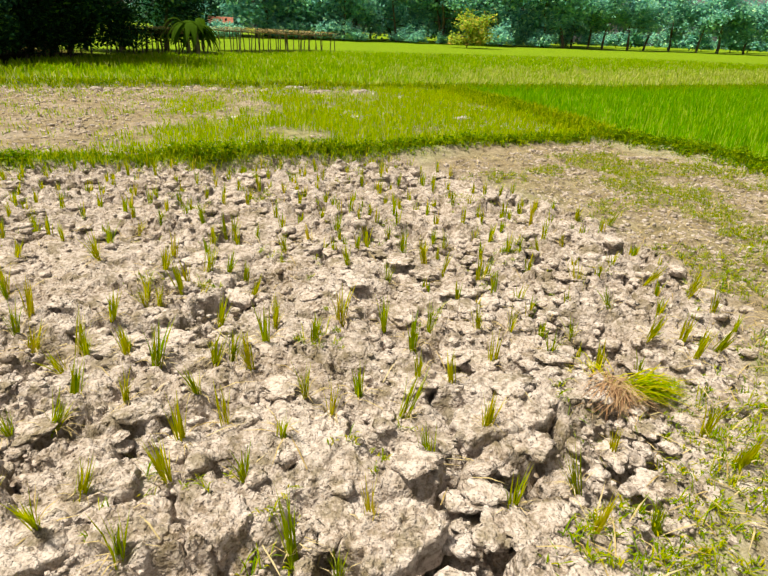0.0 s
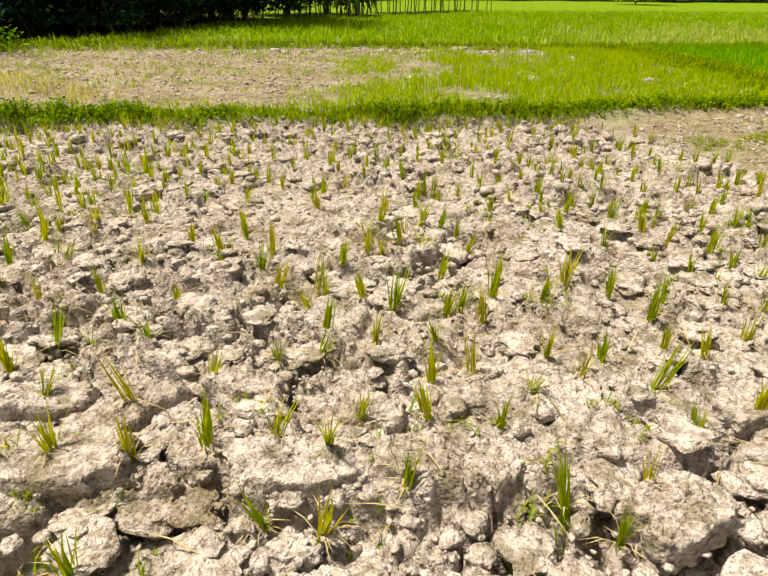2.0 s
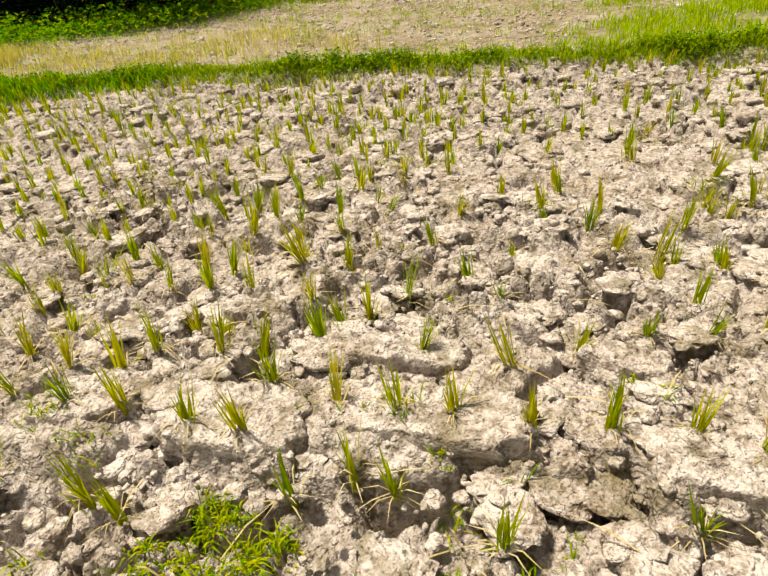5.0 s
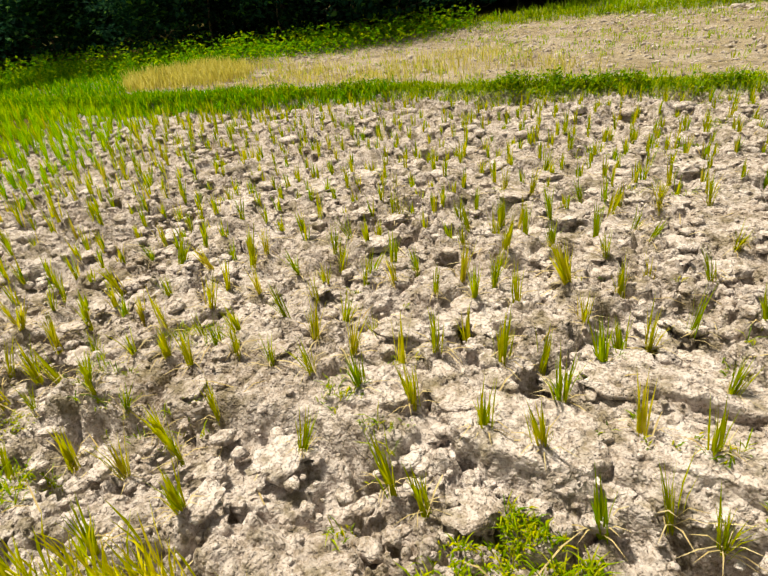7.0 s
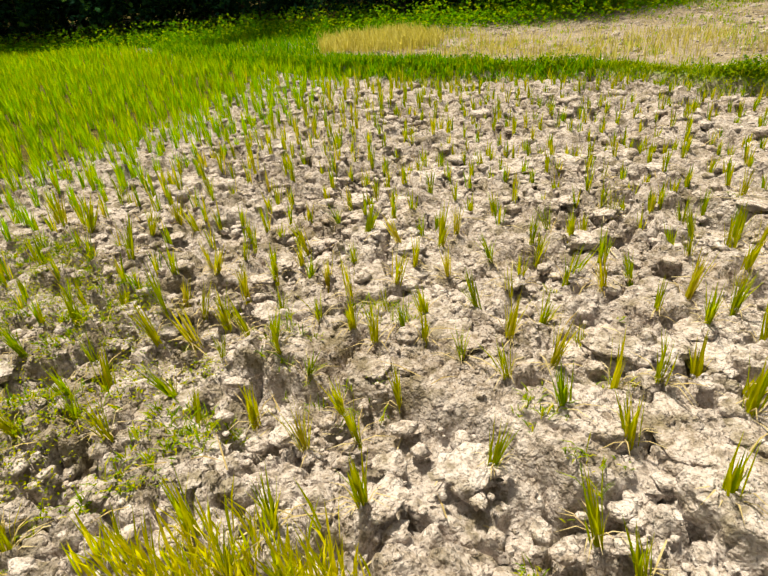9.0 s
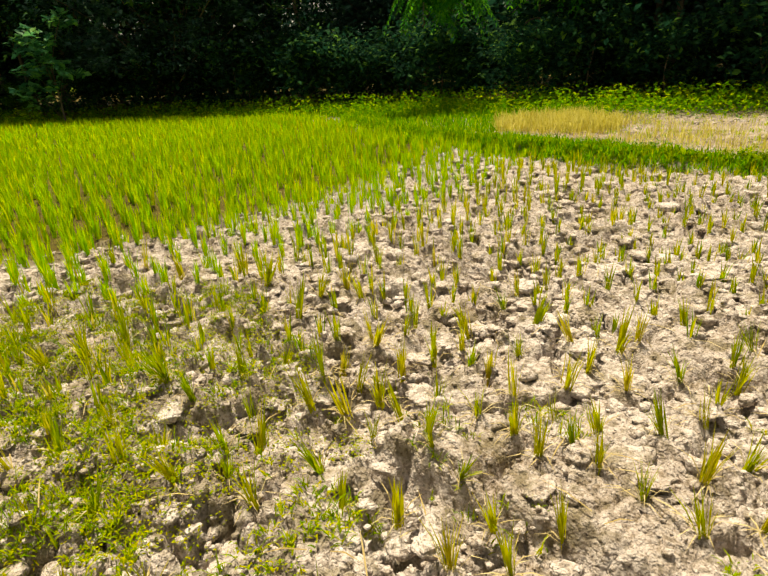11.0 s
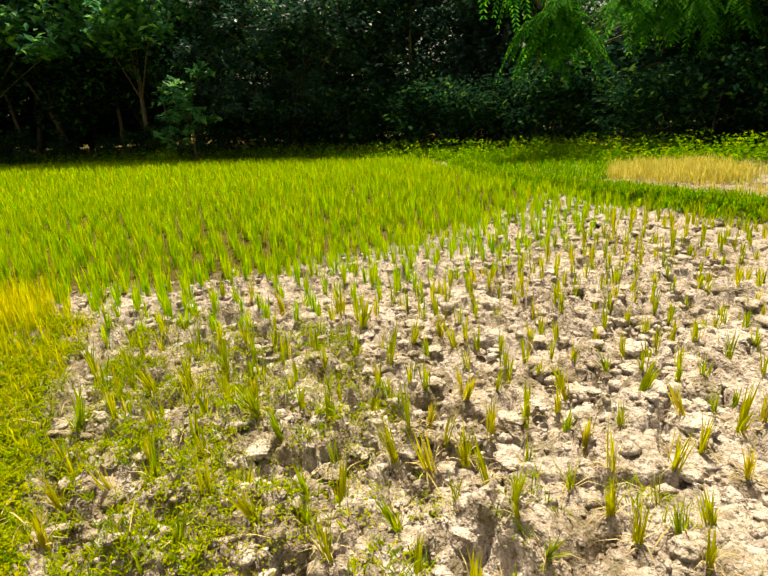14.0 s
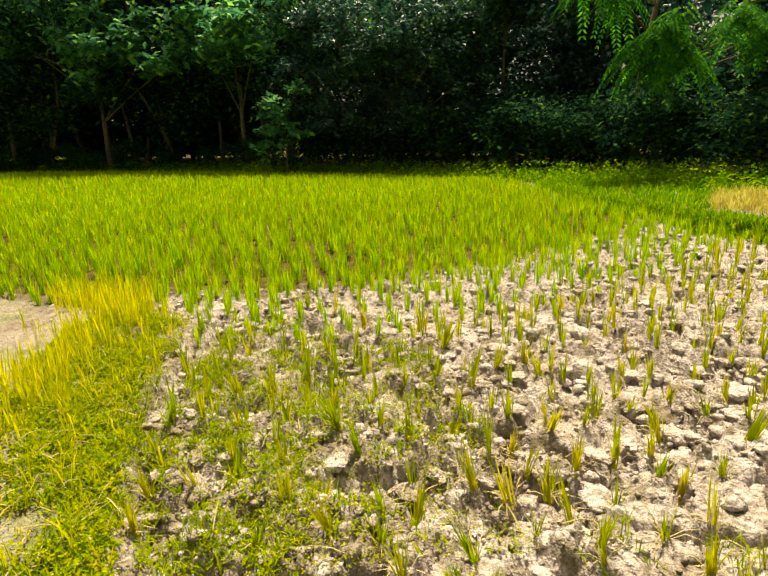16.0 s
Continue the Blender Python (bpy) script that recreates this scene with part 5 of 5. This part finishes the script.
SCRAP, _n, _l, _b = material("scrap", 0.7, 0.3)
_t = node(_n, "ShaderNodeTexNoise", Scale=18.0, Detail=4.0)
_r = ramp(_n, [(0.3, (0.42, 0.38, 0.32)), (0.7, (0.66, 0.63, 0.57))])
_l.new(_t.outputs["Fac"], _r.inputs["Fac"])
_l.new(_r.outputs["Color"], _b.inputs["Base Color"])
for x, y, s, t in ((-7.31, 15.57, 0.06, 20), (-5.2, 17.2, 0.06, 70), (-4.9, 17.5, 0.05, 130), (-2.6, 17.0, 0.06, 10), (-2.3, 17.15, 0.06, 60), (-5.3, 21.5, 0.07, 15), (-2.35, 19.4, 0.07, 40), (-6.1, 21.8, 0.06, 90)):
    chip(x, y, s, t)


# ---- trees ----
def limb(start, way, length, radius, rng, bend=0.25, steps=6, sides=6):
    pts, p, d = [], np.array(start, float), np.array(way, float) / np.linalg.norm(way)
    for k in range(steps + 1):
        pts.append(p.copy())
        d = d + rng.normal(0, bend / 2, 3)
        d /= np.linalg.norm(d)
        p = p + d * length / steps
    return np.array(pts), radius * np.linspace(1, 0.25, steps + 1), sides


def tree_meshes(rng, tall, clear, spread, count, size, trunk=0.13, flat=0.5, lean=0.1, mat=None):
    """The wood of a tree (trunk and limbs) and its crown of leaves in clumps on the limbs' ends."""
    lots, tips = [], []
    main, rad, _ = limb((0, 0, -0.15), (rng.normal(0, lean), rng.normal(0, lean), 1), tall * 0.85, trunk, rng, 0.16, 9)
    lots.append(tube(main, rad, 8))
    for k in range(int(rng.integers(9, 13))):
        f = rng.uniform(max(0.12, clear / tall), 0.98)
        at = np.array([np.interp(f * 9, np.arange(10), main[:, a]) for a in range(3)])
        turn = rng.uniform(0, 6.28)
        long = spread * rng.uniform(0.55, 1.1) * (1.15 - 0.6 * abs(f - 0.45))
        pts, r, s = limb(at, (math.cos(turn), math.sin(turn), rng.uniform(-0.05, 0.7)), long, trunk * 0.42 * (1.1 - f), rng, 0.4)
        lots.append(tube(pts, r, s))
        tips += [pts[-1], pts[-2], pts[-3], pts[-4]]
    tips.append(main[-1])
    tips = np.array(tips)
    per = count // len(tips)
    wide = spread * 0.23
    c = np.repeat(tips, per, 0)
    off = rng.normal(0, 1, (len(c), 3)) * [wide, wide, wide * 0.62]
    c = c + off
    c = c[c[:, 2] > 0.4]
    crown = leaves(c, np.full(len(c), size), rng, flat)
    return mesh_from("trunk", *joined(*lots), BARK, True), mesh_from("crown", *crown, mat or LEAF_SHADED)


def tree(name, meshes, x, y, turn, scale, label, category, group):
    z = float(height(np.array([x]), np.array([y]))[0])
    ob = tagged(new(name), label, category, group)
    ob.matrix_world = pose(x, y, z, 0, 0, turn) @ Matrix.Scale(scale, 4)
    part("trunk", meshes[0], ob)
    part("crown", meshes[1], ob)
    return ob


def on_edge(t, inward):
    """A place along the wood's edge, t from 0 to 1, set inward from it."""
    p = np.array(FOREST_EDGE[:-1], float)
    at = np.r_[0, np.cumsum(np.hypot(*np.diff(p, axis=0).T))]
    k = min(int(np.searchsorted(at, t * at[-1], "right")) - 1, len(p) - 2)
    d = (p[k + 1] - p[k]) / np.linalg.norm(p[k + 1] - p[k])
    x, y = p[k] + d * (t * at[-1] - at[k])
    return x - d[1] * inward, y + d[0] * inward


def wood():
    rng = np.random.default_rng(66)
    kinds = [tree_meshes(rng, rng.uniform(7.5, 10), 1.6, 3.0, 6200, rng.uniform(0.13, 0.17), 0.14, mat=m) for m in (LEAF_SHADED, LEAF_BLUE, LEAF_SHADED, LEAF_BLUE, LEAF_SHADED)]
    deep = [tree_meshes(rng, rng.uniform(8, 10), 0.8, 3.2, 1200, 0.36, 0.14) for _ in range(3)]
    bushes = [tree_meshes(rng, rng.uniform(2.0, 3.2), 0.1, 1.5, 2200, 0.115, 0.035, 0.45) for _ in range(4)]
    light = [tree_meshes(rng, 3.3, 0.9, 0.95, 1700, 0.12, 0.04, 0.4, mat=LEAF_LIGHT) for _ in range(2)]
    # one kind in five has lighter leaves, coloured as sunlit clumps
    bare = [tree_meshes(rng, rng.uniform(8, 9.5), 3.0, 3.0, 5200, 0.16, 0.11, lean=0.16, mat=m) for m in (LEAF_SHADED, LEAF_SHADED, LEAF_SHADED, LEAF_SHADED, LEAF_LIGHT)]
    for row, inward, gap in ((0, 3.2, 2.7), (1, 5.8, 3.0), (2, 8.6, 3.0), (3, 12.5, 3.4), (4, 16.5, 3.6)):
        n = int(84 / gap)
        for k in range(n):
            x, y = on_edge((k + rng.uniform(0.1, 0.9)) / n, inward + rng.normal(0, 0.7))
            if row == 0 and abs(y - 5.8) < 2.6:
                continue
            if -2 < y < 12:
                x -= 2.2
            kind = deep[rng.integers(0, 3)] if row > 2 or (row == 2 and y >= -8.5) else bare[rng.integers(0, 5)] if y < -8.5 else kinds[rng.integers(0, 5)]
            tree("tree", kind, x, y, rng.uniform(0, 360), rng.uniform(0.7, 1.0) + 0.25 * (y < -8.5) if row == 0 else rng.uniform(0.9, 1.2) + 0.3 * (y < -8.5), "tree with shade-dark leaves in a dense wood", "tree", "trees of the wood")
    for row, inward, gap in ((0, 0.7, 1.7), (1, 2.6, 2.0), (2, 5.0, 2.6), (3, 10.5, 1.8), (4, 14.0, 2.2)):
        n = int(84 / gap)
        for k in range(n):
            x, y = on_edge((k + rng.uniform(0.0, 1.0)) / n, inward + rng.normal(0, 0.35))
            open_side = y < -8.5
            if open_side and (row == 2 or (row == 1 and rng.uniform() < 0.5)):
                continue
            tree("shrub", bushes[rng.integers(0, 4)], x, y, rng.uniform(0, 360), rng.uniform(0.35, 0.75) if open_side and row < 3 else rng.uniform(0.7, 1.2), "dark green leafy shrub under the trees", "shrub", "shrubs of the wood")
    for x, y, s in ((-27.4, -10.6, 0.5), (-26.6, -1.2, 0.6)):
        tree("shrub", light[int(s > 0.7)], x, y, rng.uniform(0, 360), s, "light green broad-leaved shrub at the wood's edge", "shrub", "light shrubs")

    for x, y, s in ((-19.6, 27.2, 0.95), (-21.0, 30.4, 1.05), (-19.2, 24.2, 0.85), (-24.8, 36.6, 1.05), (-24.4, 39.6, 1.1), (-23.2, 42.4, 0.95)):
        tree("tree", kinds[2 * (int(s * 10) % 3)], x - 1.0, y, 90 * s, s, "tree with shade-dark leaves overhanging the field's corner", "tree", "trees of the wood")
    for x, y, s in ((-20.4, 28.4, 1.1), (-21.2, 30.8, 1.2), (-20.2, 25.8, 1.0), (-21.4, 33.2, 1.1), (-22.6, 28.8, 1.3), (-19.8, 23.4, 0.9)):
        tree("shrub", bushes[int(s * 10) % 4], x, y, 70 * s, s, "dark green leafy shrub under the trees", "shrub", "shrubs of the wood")


wood()


def bough_tree(name, x, y, tall, radius, heads, per, clump, size, mat, label, category, seed):
    """A tree whose boughs carry clumps of leaves at the given heads (y, z, how far out from the trunk)."""
    rng = np.random.default_rng(seed)
    z = float(height(np.array([x]), np.array([y]))[0])
    root = tagged(new(name), label, category)
    root.location = (x, y, z)
    main, rad, _ = limb((0, 0, -0.2), (rng.normal(0, 0.06), rng.normal(0, 0.06), 1), tall, radius, rng, 0.14, 9)
    lots, centres = [tube(main, rad, 8)], []
    for hy, hz, out in heads:
        h = np.array([out, hy - y, hz - z])
        at = main[int(np.clip(0.75 * hz / tall * 9 - 1, 1, 8))]
        t = np.linspace(0, 1, 6)[:, None]
        lots.append(tube(at + (h - at) * t + np.array([0, 0, 0.4]) * (t * (1 - t)), np.linspace(radius * 0.35, 0.01, 6), 6))
        # several sprays to a bough, each a loose flat clump
        sprays = h + rng.normal(0, 1, (5, 3)) * [clump * 0.8, clump, clump * 0.55]
        centres.append(np.repeat(sprays, per // 5, 0) + rng.normal(0, 1, (per // 5 * 5, 3)) * [clump * 0.42, clump * 0.42, clump * 0.26])
    c = np.concatenate(centres)
    part("trunk", mesh_from("trunk", *joined(*lots), BARK, True), root)
    part("crown", mesh_from("crown", *leaves(c, np.full(len(c), size), rng, 0.55), mat), root)


bough_tree("tree", -27.9, -19.6, 8.0, 0.15, [(-25.0, 7.6, 1.2), (-23.2, 6.9, 1.0), (-21.4, 7.6, 0.6), (-20.0, 6.3, 1.2), (-18.4, 7.0, 1.0), (-18.2, 5.6, 1.4), (-16.6, 6.6, 0.8), (-15.2, 5.5, 1.2), (-14.4, 4.9, 1.0), (-17.4, 8.2, 0.4), (-22.4, 8.6, 0.4)],
           330, 0.85, 0.27, LEAF_OUTER_LIT, "tall tree with broad light green leaves at the wood's edge", "tree", 71)
bough_tree("tree", -28.4, -11.4, 8.5, 0.13, [(-13.2, 6.6, 1.3), (-12.2, 5.9, 1.4), (-11.0, 6.4, 1.0), (-10.2, 6.9, 1.4), (-9.4, 6.2, 1.2), (-10.8, 5.2, 1.2), (-12.0, 7.6, 0.6), (-9.0, 7.8, 0.6)],
           330, 0.75, 0.24, LEAF_OUTER_LIT, "slender tree with light green sprays of leaves at the wood's edge", "tree", 72)
bough_tree("tree", -28.2, -4.6, 8.0, 0.16, [(-7.2 + 1.15 * (k % 6) + 0.5 * (k // 6 % 2), 2.1 + 1.05 * (k // 6), 0.9 + 0.35 * (k * 7 % 5) - 0.12 * (k // 6)) for k in range(30)],
           300, 0.62, 0.135, LEAF_BLUE, "dense tree with small grey-green leaves down to the ground", "tree", 73)
bough_tree("shrub", -25.3, -7.4, 2.8, 0.04, [(-7.7, 3.1, 0.3), (-7.9, 2.6, 0.4), (-7.4, 2.3, 0.5), (-7.9, 1.9, 0.4), (-7.5, 1.5, 0.5), (-6.9, 1.9, 0.2), (-8.0, 1.2, 0.4), (-6.8, 3.5, -0.2)],
           70, 0.30, 0.19, LEAF_OUTER_LIT, "light green broad-leaved shrub before the dark trees", "shrub", 74)


def fronds(bases, ways, length, rng, pairs=13, leaf=0.10):
    """Feathery drooping leaves: a rib with narrow leaflets in pairs."""
    lots = []
    for b, w, s in zip(bases, ways, length):
        w = w / np.linalg.norm(w)
        t = np.linspace(0, 1, pairs + 1)
        p = b + np.outer(t * s, w) + np.outer(-0.7 * s * t**2, [0, 0, 1])
        d = np.gradient(p, axis=0)
        d /= np.linalg.norm(d, axis=1, keepdims=True)
        side = np.cross(d, [0, 0, 1.0])
        side /= np.linalg.norm(side, axis=1, keepdims=True) + 1e-9
        for sign in (-1, 1):
            k = len(p)
            long = leaf * (1.15 - 0.7 * np.abs(t - 0.4))[:, None] * 2.2 * s
            out = side * sign * 0.9 + d * 0.45 - np.array([0, 0, 0.35])
            out /= np.linalg.norm(out, axis=1, keepdims=True)
            half = d * 0.045 * s
            v = np.stack([p, p + out * long * 0.5 + half, p + out * long, p + out * long * 0.5 - half], 1).reshape(-1, 3)
            f = np.arange(k)[:, None] * 4
            lots.append((v, [f + np.array([[0, 1, 2, 3]])]))
        lots.append(tube(p[::3], np.full(len(p[::3]), 0.006), 4))
    return joined(*lots)


def feathery_tree():
    rng = np.random.default_rng(77)
    x, y = -25.6, 5.4
    z = float(height(np.array([x]), np.array([y]))[0])
    root = tagged(new("feathery_tree"), "tree with drooping feathery green leaves over the field", "tree")
    root.location = (x, y, z)
    main, rad, _ = limb((0, 0, -0.2), (0.05, 0, 1), 8.0, 0.16, rng, 0.12, 9)
    lots, bases, ways = [tube(main, rad, 8)], [], []
    heads = [(-21.6, 6.1, 4.0), (-21.5, 5.6, 3.7), (-21.5, 5.3, 3.3), (-21.6, 6.2, 3.3), (-21.6, 7.4, 4.0), (-21.5, 8.2, 3.9), (-21.5, 9.0, 3.8), (-21.5, 9.8, 3.6),
             (-21.8, 4.6, 5.0), (-22.0, 3.8, 5.6), (-25.5, 3.5, 7.0), (-26, 6, 8)]
    for hx, hy, hz in heads:
        h = np.array([hx - x, hy - y, hz - z])
        at = main[int(np.clip(hz / 8 * 9 - 1, 2, 8))]
        t = np.linspace(0, 1, 6)[:, None]
        p = at + (h - at) * t + np.array([0, 0, 0.5]) * (t * (1 - t))
        lots.append(tube(p, np.linspace(0.05, 0.012, 6), 6))
        n = 30
        k = rng.uniform(0.92, 1.03, n)[:, None]
        b = at + (h - at) * k + rng.normal(0, 0.16, (n, 3))
        a = rng.uniform(0, 6.28, n)
        bases.append(b)
        ways.append(np.stack([np.cos(a) + 0.5, np.sin(a), rng.uniform(-0.9, 0.1, n)], 1))
    part("trunk", mesh_from("trunk", *joined(*lots), BARK, True), root)
    bases, ways = np.concatenate(bases), np.concatenate(ways)
    part("crown", mesh_from("crown", *fronds(bases, ways, rng.uniform(0.6, 1.05, len(bases)), rng), FEATHER), root, "drooping feathery leaves")


feathery_tree()


bough_tree("tree", -22.6, 30.2, 8.5, 0.2, [(30.0, 2.8, 3.2), (30.3, 3.2, 4.6), (30.4, 3.3, 6.0), (29.8, 2.0, 1.6), (29.6, 1.5, 0.2), (29.5, 2.8, -1.2), (30.5, 3.7, 3.0), (31.0, 4.2, 1.0), (29.8, 1.2, 2.4), (29.6, 0.9, -1.5), (29.6, 1.8, -2.6), (30.2, 3.5, 0.6)],
           300, 0.75, 0.17, LEAF_SHADED, "tree with shade-dark leaves overhanging the field's corner", "tree", 75)


# ---- far side: trellises, house, tree line ----
def trellis(corner, along_x, across, tall, posts, label, leafy):
    """A low bean trellis: rough posts, rails and a loose roof of sticks and straw."""
    rng = np.random.default_rng(int(posts * 7 + tall * 10))
    x, y = corner
    z = float(height(np.array([x]), np.array([y]))[0])
    root = tagged(new("trellis"), label, "trellis", "trellises in the field")
    root.location = (x, y, z)
    ax, ac = np.array([*along_x, 0.0]), np.array([*across, 0.0])
    for row in range(3):
        for k in range(posts):
            p = ax * (k / (posts - 1)) + ac * (row / 2) + np.r_[rng.normal(0, 0.12, 2), 0]
            top = p + np.r_[rng.normal(0, 0.08, 2), tall * rng.uniform(0.95, 1.12)]
            part("post", mesh_from("post", *tube([p - [0, 0, 0.3], (p + top) / 2 + np.r_[rng.normal(0, 0.03, 2), 0], top], [0.04, 0.035, 0.028], 6), POLE, True), root)
        a, b = ac * (row / 2) + [0, 0, tall], ax + ac * (row / 2) + [0, 0, tall]
        part("rail", mesh_from("rail", *tube([a, (a + b) / 2 + [0, 0, -0.05], b], [0.035, 0.035, 0.03], 6), POLE, True), root)
    n = 2600
    u, v = rng.uniform(-0.02, 1.02, n), rng.uniform(-0.05, 1.05, n)
    c = u[:, None] * ax + v[:, None] * ac + np.c_[np.zeros((n, 2)), tall + rng.uniform(-0.10, 0.24, n)]
    roof = blades(c, rng.uniform(0.01, 0.08, n), rng.uniform(0.5, 1.5, n), rng.uniform(0, 6.28, n), rng.uniform(0.03, 0.09, n), 0.3)
    part("roof", mesh_from("roof", *roof, DRY), root, "loose roof of dry sticks and straw")
    if leafy:
        n = 2200
        u, v = rng.uniform(0, 1, n), rng.uniform(0, 1, n)
        c = u[:, None] * ax + v[:, None] * ac + np.c_[rng.normal(0, 0.2, (n, 2)), tall + 0.1 - np.abs(rng.normal(0, 0.3, n))]
        part("vines", mesh_from("vines", *leaves(c, np.full(n, 0.12), rng, 0.4), LEAF_SHADED), root, "dark green climbing bean vines")


trellis((-23.6, 35.4), (4.3, 2.6), (-1.6, 3.2), 1.15, 12, "low bean trellis of rough poles overgrown with vines", True)
trellis((-21.2, 45.5), (5.2, 9.0), (-3.0, 2.0), 1.35, 13, "long low trellis of grey poles with straw roof", False)


def broad_plant(x, y, tall):
    """A clump of upright stems with long, torn, arching leaves."""
    rng = np.random.default_rng(91)
    z = float(height(np.array([x]), np.array([y]))[0])
    root = tagged(new("banana_plant"), "banana plant with light green arching leaves beside the trellis", "banana plant")
    root.location = (x, y, z)
    for k in range(4):
        at = np.r_[rng.normal(0, 0.35, 2), 0]
        top = at + np.r_[rng.normal(0, 0.15, 2), tall * rng.uniform(0.4, 0.6)]
        part("stem", mesh_from("stem", *tube([at - [0, 0, 0.1], (at + top) / 2, top], [0.10, 0.08, 0.05], 8), POLE, True), root)
        for m in range(8):
            a, s = rng.uniform(0, 6.28), tall * rng.uniform(0.5, 0.7)
            t = np.linspace(0, 1, 9)
            out = np.array([math.cos(a), math.sin(a), 0])
            rise = rng.uniform(0.5, 1.1)
            rib = top + np.outer(t * s * 0.75, out) + np.outer(s * (rise * t - 1.25 * t**2), [0, 0, 1])
            wide = 0.20 * np.sin(np.pi * np.clip(t * 0.92 + 0.06, 0, 1))[:, None] * tall / 2.6
            side = np.array([-math.sin(a), math.cos(a), 0])
            v = np.concatenate([rib + side * wide - [0, 0, 0.05], rib, rib - side * wide - [0, 0, 0.05]])
            i = np.arange(8)
            q = np.concatenate([np.c_[i, i + 1, i + 10, i + 9], np.c_[i + 9, i + 10, i + 19, i + 18]])
            part("leaf", mesh_from("leaf", v, [q], LEAF_BROAD, True), root)


broad_plant(-18.9, 36.3, 2.6)


def house():
    x, y = -39.6, 83.0
    z = float(height(np.array([x]), np.array([y]))[0])
    root = tagged(new("house"), "small whitewashed house with a rusty red roof", "house")
    root.matrix_world = pose(x, y, z + 0.6, 0, 0, 25) @ Matrix.Scale(0.55, 4)
    bm = bmesh.new()
    bmesh.ops.create_cube(bm, size=1)
    bmesh.ops.scale(bm, vec=(5, 3.6, 2.3), verts=bm.verts)
    bmesh.ops.translate(bm, vec=(0, 0, 1.15), verts=bm.verts)
    wall = bpy.data.meshes.new("wall")
    bm.to_mesh(wall)
    bm.free()
    wall.materials.append(SCRAP)
    part("wall", wall, root, "whitewashed wall")
    for s in (-1, 1):
        v = np.array([(-2.9, s * 2.2, 2.1), (2.9, s * 2.2, 2.1), (2.9, 0, 3.5), (-2.9, 0, 3.5)])
        v = np.r_[v, v + [0, 0, 0.06]]
        q = np.array([(0, 1, 2, 3), (7, 6, 5, 4), (0, 4, 5, 1), (1, 5, 6, 2), (2, 6, 7, 3), (3, 7, 4, 0)])
        part("roof", mesh_from("roof", v, [q], ROOF), root, "rusty red sheet roof")


ROOF = bark_material("rusty_sheet", (0.24, 0.08, 0.05), (0.45, 0.20, 0.14), 4)
house()


def tree_line():
    rng = np.random.default_rng(88)
    kinds = [tree_meshes(rng, rng.uniform(10, 14), 2.0, 4.6, 4200, rng.uniform(0.34, 0.44), 0.22, mat=LEAF_FAR_HAZY) for _ in range(5)]
    open_kinds = [tree_meshes(rng, rng.uniform(8.5, 10), 3.2, 3.6, 3600, 0.34, 0.2, mat=LEAF_FAR_HAZY) for _ in range(3)]
    low = [tree_meshes(rng, 3.0, 0.1, 2.6, 1500, 0.35, 0.08, mat=LEAF_FAR_HAZY) for _ in range(2)]
    olive = tree_meshes(rng, 3.4, 0.1, 2.7, 2600, 0.26, 0.1, mat=LEAF_OLIVE)
    for row, back, gap in ((0, 0, 5.0), (1, 9, 6.0), (2, 20, 7.0)):
        n = int(78 / gap)
        for k in range(n):
            t = (k + rng.uniform(0, 1)) / n
            x, y = -56 + 66 * t, 88 + 18 * t + back + rng.normal(0, 2)
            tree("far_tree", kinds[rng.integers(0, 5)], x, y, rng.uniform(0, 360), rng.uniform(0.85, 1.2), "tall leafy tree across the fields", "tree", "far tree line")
    n = 13
    for k in range(n):
        t = (k + rng.uniform(0.1, 0.9)) / n
        x, y = 8 + 48 * t, 108 + 2 * t + rng.normal(0, 1.5)
        tree("far_tree", open_kinds[rng.integers(0, 3)], x, y, rng.uniform(0, 360), rng.uniform(0.85, 1.15), "round-crowned tree on a bare trunk across the fields", "tree", "far tree line")
    n = 16
    for k in range(n):
        t = (k + rng.uniform(0, 1)) / n
        x, y = -54 + 60 * t, 86 + 14 * t + rng.normal(0, 1.5)
        tree("far_shrub", low[rng.integers(0, 2)], x, y, rng.uniform(0, 360), rng.uniform(0.4, 0.9), "green shrub at the edge of the far fields", "shrub", "far shrubs")
    for x, y, s in ((-39.0, 80.5, 0.7), (-41.0, 80.0, 0.55), (-37.5, 80.8, 0.6)):
        tree("far_shrub", low[0], x, y, 50 * s, s, "green shrub in front of the far house", "shrub", "far shrubs")
    for k in range(16):
        t = (k + rng.uniform(0, 1)) / 16
        tree("far_shrub", low[k % 2], 2 + 58 * t, 124 + 3 * t + rng.normal(0, 1), rng.uniform(0, 360), rng.uniform(0.8, 1.3), "green shrub in the hedge behind the far trees", "shrub", "far shrubs")
    tree("olive_bush", olive, -6.9, 82.0, 40, 0.95, "round olive-green bush with orange young leaves", "bush", "")


tree_line()
